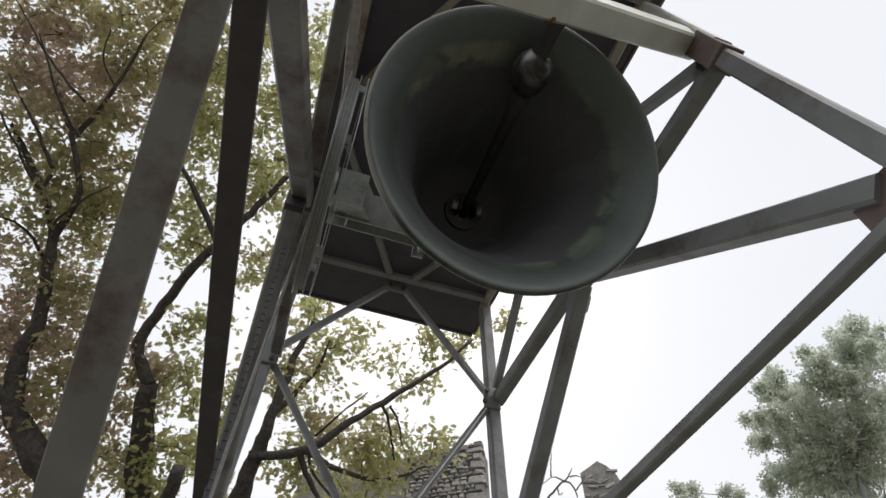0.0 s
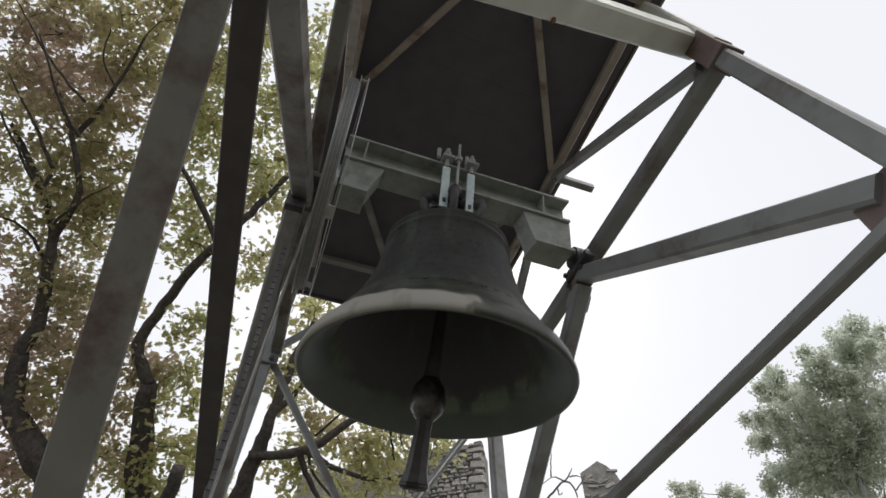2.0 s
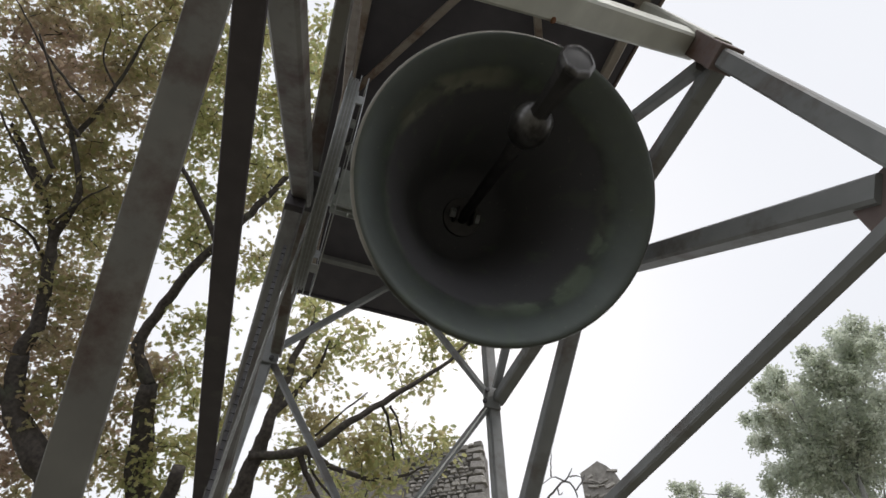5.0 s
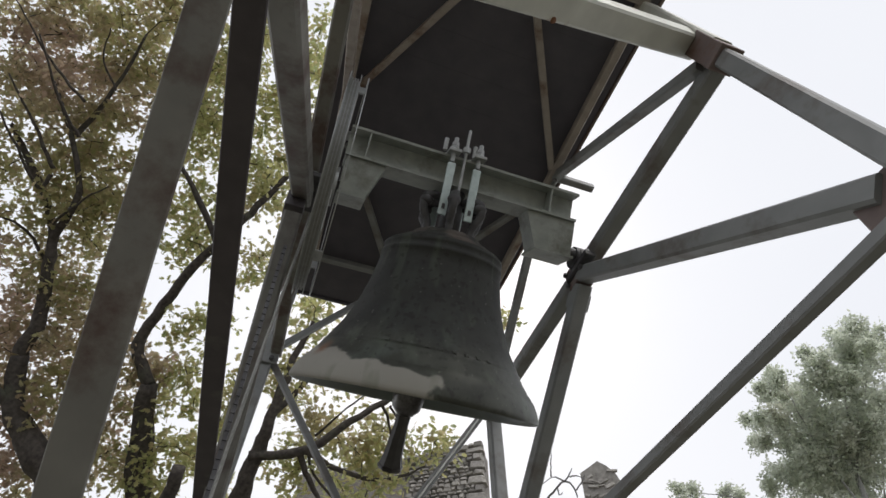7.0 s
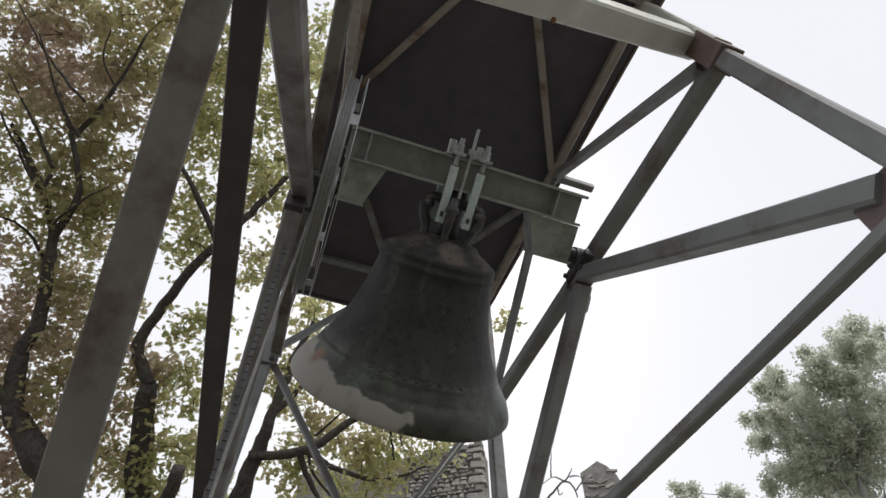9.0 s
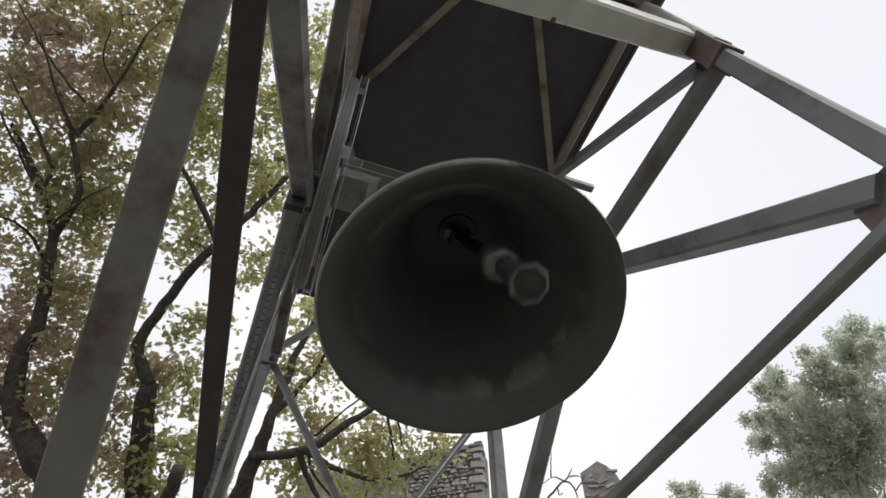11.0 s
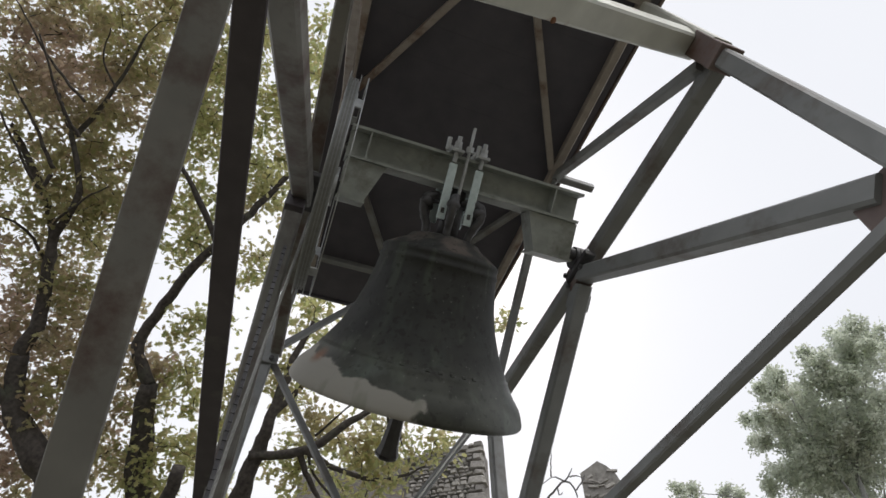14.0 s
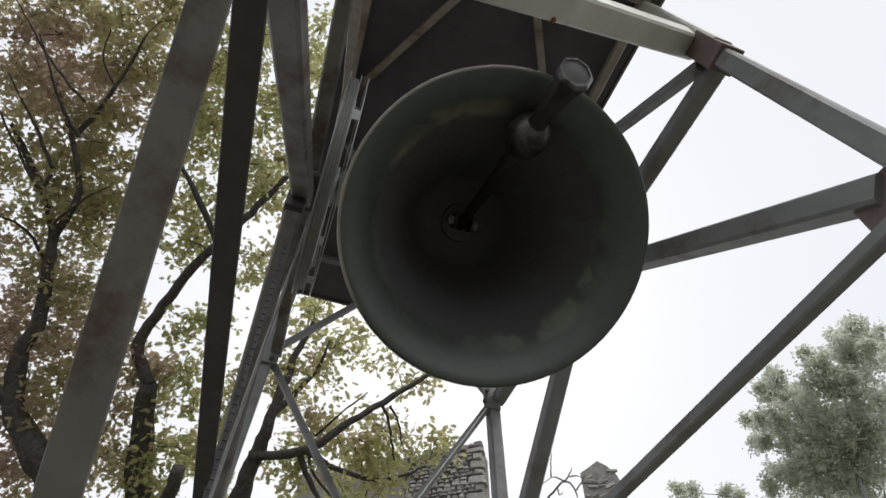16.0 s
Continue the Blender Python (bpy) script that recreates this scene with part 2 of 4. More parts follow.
def thing(name, label, category, place=(0, 0, 0), group="", kind=""):
    ob = new(name)
    ob.empty_display_size = 0.1
    ob.matrix_basis = pose(*place)
    return tagged(ob, label, category, group, kind)


def add_box(bm, size, m=Matrix(), bevel=0.0):
    r = bmesh.ops.create_cube(bm, size=1.0, matrix=m @ Matrix.Diagonal((*size, 1)))
    if bevel:
        es = list({e for v in r["verts"] for e in v.link_edges})
        bmesh.ops.bevel(bm, geom=es, offset=bevel, segments=1, affect="EDGES", profile=0.5)


def add_rod(bm, p, q, r0, r1=None, seg=12):
    p, q = Vector(p), Vector(q)
    d = q - p
    m = Matrix.Translation((p + q) / 2) @ d.to_track_quat("Z", "Y").to_matrix().to_4x4()
    bmesh.ops.create_cone(bm, cap_ends=True, segments=seg, radius1=r0, radius2=r0 if r1 is None else r1, depth=d.length, matrix=m)


def add_section(bm, p, q, outline, side):
    """A rolled section along p-q: outline points (a, b), a along side, b across it."""
    p, q = Vector(p), Vector(q)
    d = (q - p).normalized()
    s = Vector(side)
    s = (s - d * s.dot(d)).normalized()
    t = d.cross(s)
    rings = [[bm.verts.new(e + s * a + t * b) for a, b in outline] for e in (p, q)]
    k = len(outline)
    for i in range(k):
        bm.faces.new((rings[0][i], rings[0][(i + 1) % k], rings[1][(i + 1) % k], rings[1][i]))
    bm.faces.new(rings[0][::-1])
    bm.faces.new(rings[1])


def tube(w, h, c=0.006):
    a, b = w / 2, h / 2
    return [(-a + c, -b), (a - c, -b), (a, -b + c), (a, b - c), (a - c, b), (-a + c, b), (-a, b - c), (-a, -b + c)]


def angle(w, h, t=0.009):
    return [(0, 0), (w, 0), (w, t), (t, t), (t, h), (0, h)]


def ibeam(h, w, t=0.008, f=0.012):
    a, b = h / 2, w / 2
    return [(-a, -b), (-a, b), (-a + f, b), (-a + f, t / 2), (a - f, t / 2), (a - f, b), (a, b), (a, -b), (a - f, -b), (a - f, -t / 2), (-a + f, -t / 2), (-a + f, -b)]


def lathe(bm, profile, seg=72, m=Matrix()):
    rings = []
    for r, z in profile:
        if r < 1e-5:
            rings.append([bm.verts.new(m @ Vector((0, 0, z)))])
        else:
            rings.append([bm.verts.new(m @ Vector((r * math.cos(2 * math.pi * i / seg), r * math.sin(2 * math.pi * i / seg), z))) for i in range(seg)])
    for a, b in zip(rings, rings[1:]):
        for i in range(seg):
            j = (i + 1) % seg
            if len(a) == 1:
                bm.faces.new((a[0], b[i], b[j]))
            elif len(b) == 1:
                bm.faces.new((a[i], a[j], b[0]))
            else:
                bm.faces.new((a[i], a[j], b[j], b[i]))


def limb(bm, pts, r0, r1, seg=9, wobble=0.0, seed=0):
    """A tapered, slightly crooked tube through the points."""
    rnd = random.Random(seed)
    pts = [Vector(p) for p in pts]
    path = []
    for i in range(len(pts) - 1):
        p0, p1, p2, p3 = pts[max(0, i - 1)], pts[i], pts[i + 1], pts[min(len(pts) - 1, i + 2)]
        steps = 4
        for k in range(steps):
            t = k / steps
            path.append(0.5 * (2 * p1 + (p2 - p0) * t + (2 * p0 - 5 * p1 + 4 * p2 - p3) * t * t + (3 * p1 - p0 - 3 * p2 + p3) * t ** 3))
    path.append(pts[-1])
    n = len(path)
    rings = []
    for i, c in enumerate(path):
        d = (path[min(i + 1, n - 1)] - path[max(i - 1, 0)]).normalized()
        s = d.cross(Vector((0.3, 0.9, 0.2))).normalized()
        u = d.cross(s)
        r = r0 + (r1 - r0) * i / (n - 1)
        c = c + Vector((rnd.uniform(-1, 1), rnd.uniform(-1, 1), rnd.uniform(-1, 1))) * wobble
        rings.append([bm.verts.new(c + (s * math.cos(2 * math.pi * j / seg) + u * math.sin(2 * math.pi * j / seg)) * r * rnd.uniform(0.86, 1.14)) for j in range(seg)])
    for a, b in zip(rings, rings[1:]):
        for j in range(seg):
            bm.faces.new((a[j], a[(j + 1) % seg], b[(j + 1) % seg], b[j]))
    bm.faces.new(rings[-1])
    return path


# ---------------------------------------------------------------- ground
def ground():
    bm = bmesh.new()
    bmesh.ops.create_grid(bm, x_segments=60, y_segments=60, size=1.0)
    for v in bm.verts:
        r = max(abs(v.co.x), abs(v.co.y))
        k = 600 * r ** 3 + 8 * r
        s = k / r if r else 0
        v.co = Vector((v.co.x * s, v.co.y * s, 0))
        d = v.co.length
        v.co.z = 0.25 * min(1, max(0, (d - 6) / 20)) * noise.noise(v.co * 0.12)
    tagged(part("ground", bm, GRASS, smooth=True), "green and brown autumn meadow round the bell frame", "ground", kind="structure")


ground()

# ---------------------------------------------------------------- bell frame
LEVEL, TOP = 3.713, 4.47


def frame_bar(parent, name, p, q, w, side, mat=STEEL, h=None):
    bm = bmesh.new()
    add_section(bm, p, q, tube(w, h or w, min(w * 0.12, (h or w) * 0.3, 0.009)), side)
    return part(name, bm, mat, parent)


def gusset(parent, at, turn, size, mat=PLATE):
    bm = bmesh.new()
    add_box(bm, size, Matrix.Translation(at) @ pose(0, 0, 0, *turn), 0.003)
    return part("gusset_plate", bm, mat, parent)


def bolt_row(parent, places, axis):
    for p in places:
        bm = bmesh.new()
        p = Vector(p)
        add_rod(bm, p, p + Vector(axis) * 0.016, 0.013, seg=6)
        part("bolt", bm, IRON, parent)


def bell_frame():
    fr = thing("bell_tower", "weathered grey painted steel lattice bell tower standing on grass", "bell tower")
    X, Y, Z = (1, 0, 0), (0, 1, 0), (0, 0, 1)
    # four legs
    frame_bar(fr, "leg", (1.188, 2.55, 4.50), (1.20, 2.55, 0.0), 0.067, X)
    frame_bar(fr, "leg", (-0.046, 2.565, 4.50), (-0.245, 2.565, 0.0), 0.064, X)
    frame_bar(fr, "leg", (1.18, 0.411, 3.70), (1.18, -0.077, 0.0), 0.067, X)
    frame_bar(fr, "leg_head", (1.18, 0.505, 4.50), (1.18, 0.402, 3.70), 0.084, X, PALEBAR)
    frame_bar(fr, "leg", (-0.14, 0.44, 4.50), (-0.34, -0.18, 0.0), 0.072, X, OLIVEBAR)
    # beams at the bearings
    frame_bar(fr, "bearing_beam", (1.222, 0.44, LEVEL), (1.216, 2.53, LEVEL), 0.068, X)
    frame_bar(fr, "bearing_beam", (-0.132, 0.36, LEVEL), (-0.045, 2.54, LEVEL), 0.060, X, OLIVEBAR)
    # side walls
    frame_bar(fr, "diagonal", (1.19, 1.47, 3.642), (1.19, 0.36, 2.730), 0.074, X)
    frame_bar(fr, "diagonal", (1.192, 1.49, 3.597), (1.19, 2.53, 2.737), 0.070, X)
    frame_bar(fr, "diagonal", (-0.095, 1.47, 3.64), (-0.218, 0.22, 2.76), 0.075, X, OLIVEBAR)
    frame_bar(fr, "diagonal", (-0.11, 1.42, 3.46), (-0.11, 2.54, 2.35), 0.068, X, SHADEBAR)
    frame_bar(fr, "lower_beam", (1.18, 0.36, 2.64), (1.18, 2.53, 2.652), 0.040, X)
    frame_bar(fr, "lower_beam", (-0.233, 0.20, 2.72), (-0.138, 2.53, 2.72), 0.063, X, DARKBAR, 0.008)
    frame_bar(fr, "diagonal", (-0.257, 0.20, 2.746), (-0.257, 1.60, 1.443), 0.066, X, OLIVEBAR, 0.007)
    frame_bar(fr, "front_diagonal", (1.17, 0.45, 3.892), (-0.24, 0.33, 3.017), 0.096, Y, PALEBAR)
    # upper braces
    frame_bar(fr, "brace", (1.18, 1.487, 4.49), (1.18, 0.476, 3.74), 0.046, X)
    frame_bar(fr, "brace", (1.18, 1.62, 4.49), (1.18, 2.46, 3.74), 0.042, X)
    frame_bar(fr, "brace", (-0.035, 1.45, 4.49), (-0.112, 0.46, 3.74), 0.042, X, RUSTY)
    frame_bar(fr, "brace", (0.551, 2.56, 4.49), (-0.06, 2.56, 3.74), 0.034, Y)
    frame_bar(fr, "brace", (0.593, 2.55, 4.49), (1.175, 2.55, 3.74), 0.034, Y)
    frame_bar(fr, "brace", (-0.05, 2.56, 3.66), (0.56, 2.56, 2.73), 0.031, Y)
    frame_bar(fr, "brace", (1.17, 2.55, 3.68), (0.56, 2.55, 2.73), 0.037, Y)
    frame_bar(fr, "lower_beam", (-0.11, 2.60, 2.70), (1.19, 2.60, 2.70), 0.05, Z)
    # roof frame
    frame_bar(fr, "roof_beam", (-0.02, 2.476, TOP), (1.18, 2.467, TOP), 0.040, Z)
    frame_bar(fr, "roof_beam", (1.147, 0.45, TOP), (1.172, 2.55, TOP), 0.045, Z, RUSTY)
    frame_bar(fr, "roof_beam", (0.012, 2.55, TOP), (-0.088, 0.45, TOP), 0.05, Z, RUSTY)
    frame_bar(fr, "roof_beam", (-0.10, 0.44, TOP), (1.17, 0.46, TOP), 0.047, Z, RUSTY)
    frame_bar(fr, "roof_brace", (1.135, 1.416, TOP), (0.60, 0.50, TOP), 0.036, Z, RUSTY)
    frame_bar(fr, "roof_brace", (0.0, 1.313, TOP), (0.465, 0.49, TOP), 0.033, Z, RUSTY)
    frame_bar(fr, "roof_brace", (1.13, 1.65, TOP), (0.66, 2.45, TOP), 0.038, Z)
    frame_bar(fr, "roof_brace", (0.03, 1.64, TOP), (0.495, 2.45, TOP), 0.038, Z)
    frame_bar(fr, "roof_stub", (1.20, 1.475, 4.50), (1.43, 1.475, 4.50), 0.040, Z)
    # plates and bolts
    gusset(fr, (1.180, 0.416, 3.722), (-7.5, 0, 0), (0.093, 0.094, 0.222))
    gusset(fr, (1.20, 1.565, 3.565), (-40, 0, 0), (0.074, 0.075, 0.09), STEEL)
    gusset(fr, (1.195, 1.48, 3.66), (0, 0, 0), (0.080, 0.13, 0.12))
    gusset(fr, (1.19, 0.375, 2.70), (0, 0, 0), (0.03, 0.13, 0.15))
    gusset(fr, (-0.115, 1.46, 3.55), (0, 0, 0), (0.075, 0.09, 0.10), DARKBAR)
    gusset(fr, (0.572, 2.545, 4.455), (0, 0, 0), (0.13, 0.015, 0.09), STEEL)
    gusset(fr, (1.175, 1.53, 4.45), (0, 0, 0), (0.015, 0.16, 0.09), STEEL)
    gusset(fr, (-0.075, 2.52, 3.70), (0, 0, 0), (0.10, 0.012, 0.16), STEEL)
    gusset(fr, (1.17, 2.51, 3.70), (0, 0, 0), (0.10, 0.012, 0.14), STEEL)
    bolt_row(fr, [(1.158, 1.42, 3.63), (1.158, 1.54, 3.63), (1.158, 1.42, 3.70), (1.158, 1.54, 3.70)], (-1, 0, 0))
    bolt_row(fr, [(1.12, 2.50, 3.66), (1.14, 2.50, 3.74), (-0.06, 2.51, 3.64), (-0.04, 2.51, 3.75)], (0, -1, 0))
    # rusted rivets on the pale beam
    for at, out in (((0.501, 0.431, 3.42), (0.527, 0.0, -0.85)),):
        bm = bmesh.new()
        add_rod(bm, at, Vector(at) + Vector(out) * 0.007, 0.011, 0.007, 10)
        part("rivet", bm, RUST, fr, "rust-brown rivet head")
    bolt_row(fr, [(0.53, 2.535, 4.44), (0.61, 2.535, 4.44)], (0, -1, 0))
    return fr


bell_frame()


def bearing(x):
    b = thing("bearing", "black greased pillow-block bearing on the side beam", "bearing", (x, 1.44, 3.713), "bell bearings")
    bm = bmesh.new()
    add_box(bm, (0.055, 0.19, 0.028), pose(0, 0, -0.062), 0.004)
    add_box(bm, (0.05, 0.11, 0.07), pose(0, 0, -0.02), 0.012)
    part("housing", bm, IRON, b)
    bm = bmesh.new()
    add_rod(bm, (-0.032, 0, 0), (0.032, 0, 0), 0.052, seg=24)
    part("cap", bm, IRON, b, smooth=False)
    for dy in (-0.075, 0.075):
        bm = bmesh.new()
        add_rod(bm, (0, dy, -0.05), (0, dy, -0.022), 0.012, seg=6)
        part("bolt", bm, ZINC, b)
    return b


bearing(1.165)
bearing(-0.075)


def roof():
    r = thing("roof", "flat dark boarded roof over the bell frame", "roof", (0.534, 1.437, 4.50))
    r.matrix_basis = pose(0.534, 1.437, 4.50, 0, 0, 0.5)
    bm = bmesh.new()
    n, wide = 16, 2.82
    for i in range(n):
        y = -wide / 2 + wide * (i + 0.5) / n
        add_box(bm, (1.40, wide / n - 0.0006, 0.022), pose(0, y, 0.035))
    part("boards", bm, ROOFDARK, r)
    bm = bmesh.new()
    add_box(bm, (1.42, 2.84, 0.012), pose(0, 0, 0.058))
    part("covering", bm, ROOFDARK, r)
    for sx in (-1, 1):
        bm = bmesh.new()
        add_box(bm, (0.016, 2.84, 0.055), pose(sx * 0.712, 0, 0.045), 0.003)
        part("fascia", bm, PLATE, r)
    for sy in (-1, 1):
        bm = bmesh.new()
        add_box(bm, (1.40, 0.02, 0.075), pose(0, sy * 1.425, 0.045), 0.003)
        part("fascia", bm, ROOFDARK, r)


roof()

# ---------------------------------------------------------------- bell, in the space of its turning axis
PIVOT = (0.532, 1.425, 3.713)
BELL_OUT = [(0.490, -0.790), (0.497, -0.787), (0.500, -0.780), (0.498, -0.768), (0.488, -0.742), (0.474, -0.716), (0.452, -0.690), (0.444, -0.684), (0.440, -0.676), (0.418, -0.648), (0.407, -0.630), (0.404, -0.620), (0.397, -0.617), (0.392, -0.606), (0.388, -0.598), (0.346, -0.53), (0.308, -0.44), (0.281, -0.35), (0.264, -0.265), (0.258, -0.222), (0.261, -0.219), (0.261, -0.206), (0.256, -0.202), (0.254, -0.185), (0.257, -0.180), (0.256, -0.168), (0.248, -0.160), (0.205, -0.134), (0.165, -0.112), (0.148, -0.092), (0.10, -0.080), (0.0, -0.077)]
BELL_IN = [(0.0, -0.115), (0.12, -0.122), (0.172, -0.15), (0.198, -0.20), (0.218, -0.28), (0.252, -0.36), (0.278, -0.45), (0.312, -0.54), (0.352, -0.61), (0.372, -0.65), (0.388, -0.69), (0.423, -0.735), (0.467, -0.779), (0.480, -0.788), (0.488, -0.790)]


def ring_band(bm, x0, x1, r0, r1, seg=72):
    """A ring about the x axis with a rectangular section."""
    loop = []
    for i in range(seg):
        a = 2 * math.pi * i / seg
        c, q = math.cos(a), math.sin(a)
        loop.append([bm.verts.new((x, r * c, r * q)) for x, r in ((x0, r0), (x1, r0), (x1, r1), (x0, r1))])
    for i in range(seg):
        p, q = loop[i], loop[(i + 1) % seg]
        for k in range(4):
            bm.faces.new((p[k], p[(k + 1) % 4], q[(k + 1) % 4], q[k]))


def bell():
    b = thing("bell", "dark patinated bronze bell swinging under a green-grey steel yoke", "bell", PIVOT)
    bm = bmesh.new()
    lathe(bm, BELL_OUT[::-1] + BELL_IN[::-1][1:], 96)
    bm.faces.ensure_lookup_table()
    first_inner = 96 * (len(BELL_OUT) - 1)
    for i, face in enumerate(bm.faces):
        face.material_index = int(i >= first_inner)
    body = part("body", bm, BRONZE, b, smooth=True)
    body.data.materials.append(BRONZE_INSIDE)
    # raised letters on the waist, too worn to read: plain bars
    for i in range(9):
        bm = bmesh.new()
        a = radians(-122 + 7 * i)
        m = Matrix.Rotation(a, 4, "Z") @ pose(0.398, 0, -0.612, 0, -32, 0)
        add_box(bm, (0.004, 0.018, 0.013), m, 0.001)
        part("letter_bar", bm, BRONZE, b)
    # yoke
    bm = bmesh.new()
    add_section(bm, (-0.51, 0, 0.20), (0.558, 0, 0.20), ibeam(0.138, 0.14), (0, 0, 1))
    yoke = part("yoke_beam", bm, YOKE, b, "green-grey painted steel I-beam")
    for x in (-0.425, 0.425):
        for sy in (-1, 1):
            bm = bmesh.new()
            add_box(bm, (0.008, 0.062, 0.112), pose(x, sy * 0.036, 0.20))
            part("web_stiffener", bm, YOKE, yoke)
    for sx, xa, xb in ((-1, -0.50, -0.33), (1, 0.325, 0.560)):
        bm = bmesh.new()
        lo, hi = -0.035, 0.129
        inner, outer = (xb, xa) if sx < 0 else (xa, xb)
        cut = 0.06 * (1 if sx > 0 else -1)
        vs = [[bm.verts.new((x, y, z)) for x, z in ((outer, lo), (outer, hi), (inner, hi), (inner + cut, lo))] for y in (-0.055, 0.055)]
        bm.faces.new(vs[0])
        bm.faces.new(vs[1][::-1])
        for i in range(4):
            bm.faces.new((vs[0][i], vs[1][i], vs[1][(i + 1) % 4], vs[0][(i + 1) % 4]))
        add_box(bm, (abs(outer - inner) + 0.01 - abs(cut), 0.15, 0.010), pose((outer + inner + cut) / 2, 0, lo - 0.004))
        part("end_block", bm, YOKE, b)
        bm = bmesh.new()
        add_rod(bm, (outer, 0, 0), (outer + sx * (0.09 if sx > 0 else 0.11), 0, 0), 0.03, seg=20)
        part("axle", bm, IRON, b)
    # crown loops
    for i in range(6):
        a = 2 * math.pi * i / 6 + 0.3
        bm = bmesh.new()
        d = Vector((math.cos(a), math.sin(a), 0))
        pts = [d * 0.105 + Vector((0, 0, -0.10)), d * 0.112 + Vector((0, 0, -0.045)), d * 0.140 + Vector((0, 0, 0.005)), d * 0.142 + Vector((0, 0, 0.055)), d * 0.105 + Vector((0, 0, 0.082)), d * 0.045 + Vector((0, 0, 0.075))]
        limb(bm, pts, 0.016, 0.020, 10, 0.001, i)
        bmesh.ops.create_icosphere(bm, subdivisions=2, radius=0.030, matrix=Matrix.Translation(d * 0.135 + Vector((0, 0, 0.045))) @ Matrix.Diagonal((1, 1, 0.8, 1)))
        part("crown_loop", bm, IRON, b, smooth=True)
    bm = bmesh.new()
    add_rod(bm, (0, 0, -0.09), (0, 0, 0.128), 0.05, 0.042, 16)
    part("crown_post", bm, IRON, b, smooth=True)
    # straps with their bolts
    for x in (-0.062, 0.055):
        for sy in (-1, 1):
            bm = bmesh.new()
            add_box(bm, (0.036, 0.012, 0.245), pose(x, sy * 0.085, 0.1025), 0.002)
            strap = part("strap", bm, BLUEZINC, b, "pale blue-grey steel strap")
            bm = bmesh.new()
            add_box(bm, (0.014, 0.004, 0.022), pose(x, sy * 0.0925, 0.018))
            part("slot", bm, IRON, strap)
            bm = bmesh.new()
            add_rod(bm, (x, sy * 0.085, 0.23), (x, sy * 0.085, 0.345), 0.010, seg=10)
            part("threaded_rod", bm, ZINC, strap)
            bm = bmesh.new()
            add_rod(bm, (x, sy * 0.085, 0.286), (x, sy * 0.085, 0.303), 0.019, seg=6)
            add_rod(bm, (x, sy * 0.085, 0.306), (x, sy * 0.085, 0.322), 0.017, seg=6)
            part("nut", bm, ZINC, strap)
        bm = bmesh.new()
        add_box(bm, (0.055, 0.23, 0.014), pose(x, 0, 0.278), 0.002)
        part("clamp_plate", bm, ZINC, b)
    bm = bmesh.new()
    add_rod(bm, (-0.008, -0.085, 0.0), (-0.008, -0.085, 0.40), 0.007, seg=8)
    add_rod(bm, (-0.008, -0.085, 0.288), (-0.008, -0.085, 0.312), 0.018, seg=6)
    add_rod(bm, (0.030, -0.085, 0.275), (0.030, -0.085, 0.33), 0.010, seg=8)
    add_rod(bm, (-0.104, -0.085, 0.275), (-0.104, -0.085, 0.33), 0.010, seg=8)
    part("centre_bolt", bm, ZINC, b)
    # ringing wheel
    w = new("ringing_wheel")
    w.parent = b
    tagged(w, "galvanised steel ringing wheel with a grooved rim")
    w.location = (-0.526, 0, 0)
    for x, r0, r1 in ((-0.046, 0.430, 0.474), (-0.004, 0.430, 0.470), (0.026, 0.446, 0.468)):
        bm = bmesh.new()
        ring_band(bm, x, x + 0.004, r0, r1)
        part("rim_flange", bm, ZINC, w)
    bm = bmesh.new()
    ring_band(bm, -0.042, -0.004, 0.434, 0.442)
    part("rim_base", bm, ZINC, w)
    for i in range(4):
        bm = bmesh.new()
        add_box(bm, (0.032, 0.05, 0.008), Matrix.Rotation(i * math.pi / 2 + 0.95, 4, "X") @ pose(0.012, 0, 0.452), 0.002)
        part("rim_clip", bm, ZINC, w)
    for i in range(4):
        bm = bmesh.new()
        a = math.pi / 4 + i * math.pi / 2
        add_box(bm, (0.008, 0.045, 0.40), Matrix.Rotation(a, 4, "X") @ pose(0, 0, 0.235), 0.001)
        part("spoke", bm, ZINC, w)
    bm = bmesh.new()
    add_rod(bm, (-0.014, 0, 0), (0.014, 0, 0), 0.085, seg=28)
    part("hub", bm, ZINC, w)
    bm = bmesh.new()
    for k in range(3):
        ring_band(bm, -0.038 + 0.011 * k, -0.030 + 0.011 * k, 0.442, 0.452)
    part("rope", bm, ROPE, w)
    # lugs that carry the clapper, with their pin
    bm = bmesh.new()
    add_rod(bm, (0.02, 0, -0.112), (0.02, 0, -0.132), 0.085, 0.080, 28)
    staple = part("clapper_staple", bm, CLAPIRON, b)
    for sx in (-1, 1):
        bm = bmesh.new()
        add_box(bm, (0.012, 0.060, 0.090), pose(0.02 + sx * 0.034, 0, -0.160), 0.004)
        part("lug", bm, CLAPIRON, staple)
        bm = bmesh.new()
        add_rod(bm, (0.02 + sx * 0.04, 0, -0.165), (0.02 + sx * 0.062, 0, -0.165), 0.020, seg=6)
        part("pin_nut", bm, ZINC, staple)
    # clapper
    c = new("clapper")
    c.parent = b
    tagged(c, "forged iron clapper with a flared tail")
    c.location = (0.02, 0, -0.15)
    bm = bmesh.new()
    lathe(bm, [(0.0, 0.03), (0.022, 0.03), (0.020, -0.10), (0.024, -0.45), (0.032, -0.56), (0.0, -0.565)], 16)
    part("shaft", bm, SHAFTIRON, c, smooth=True)
    bm = bmesh.new()
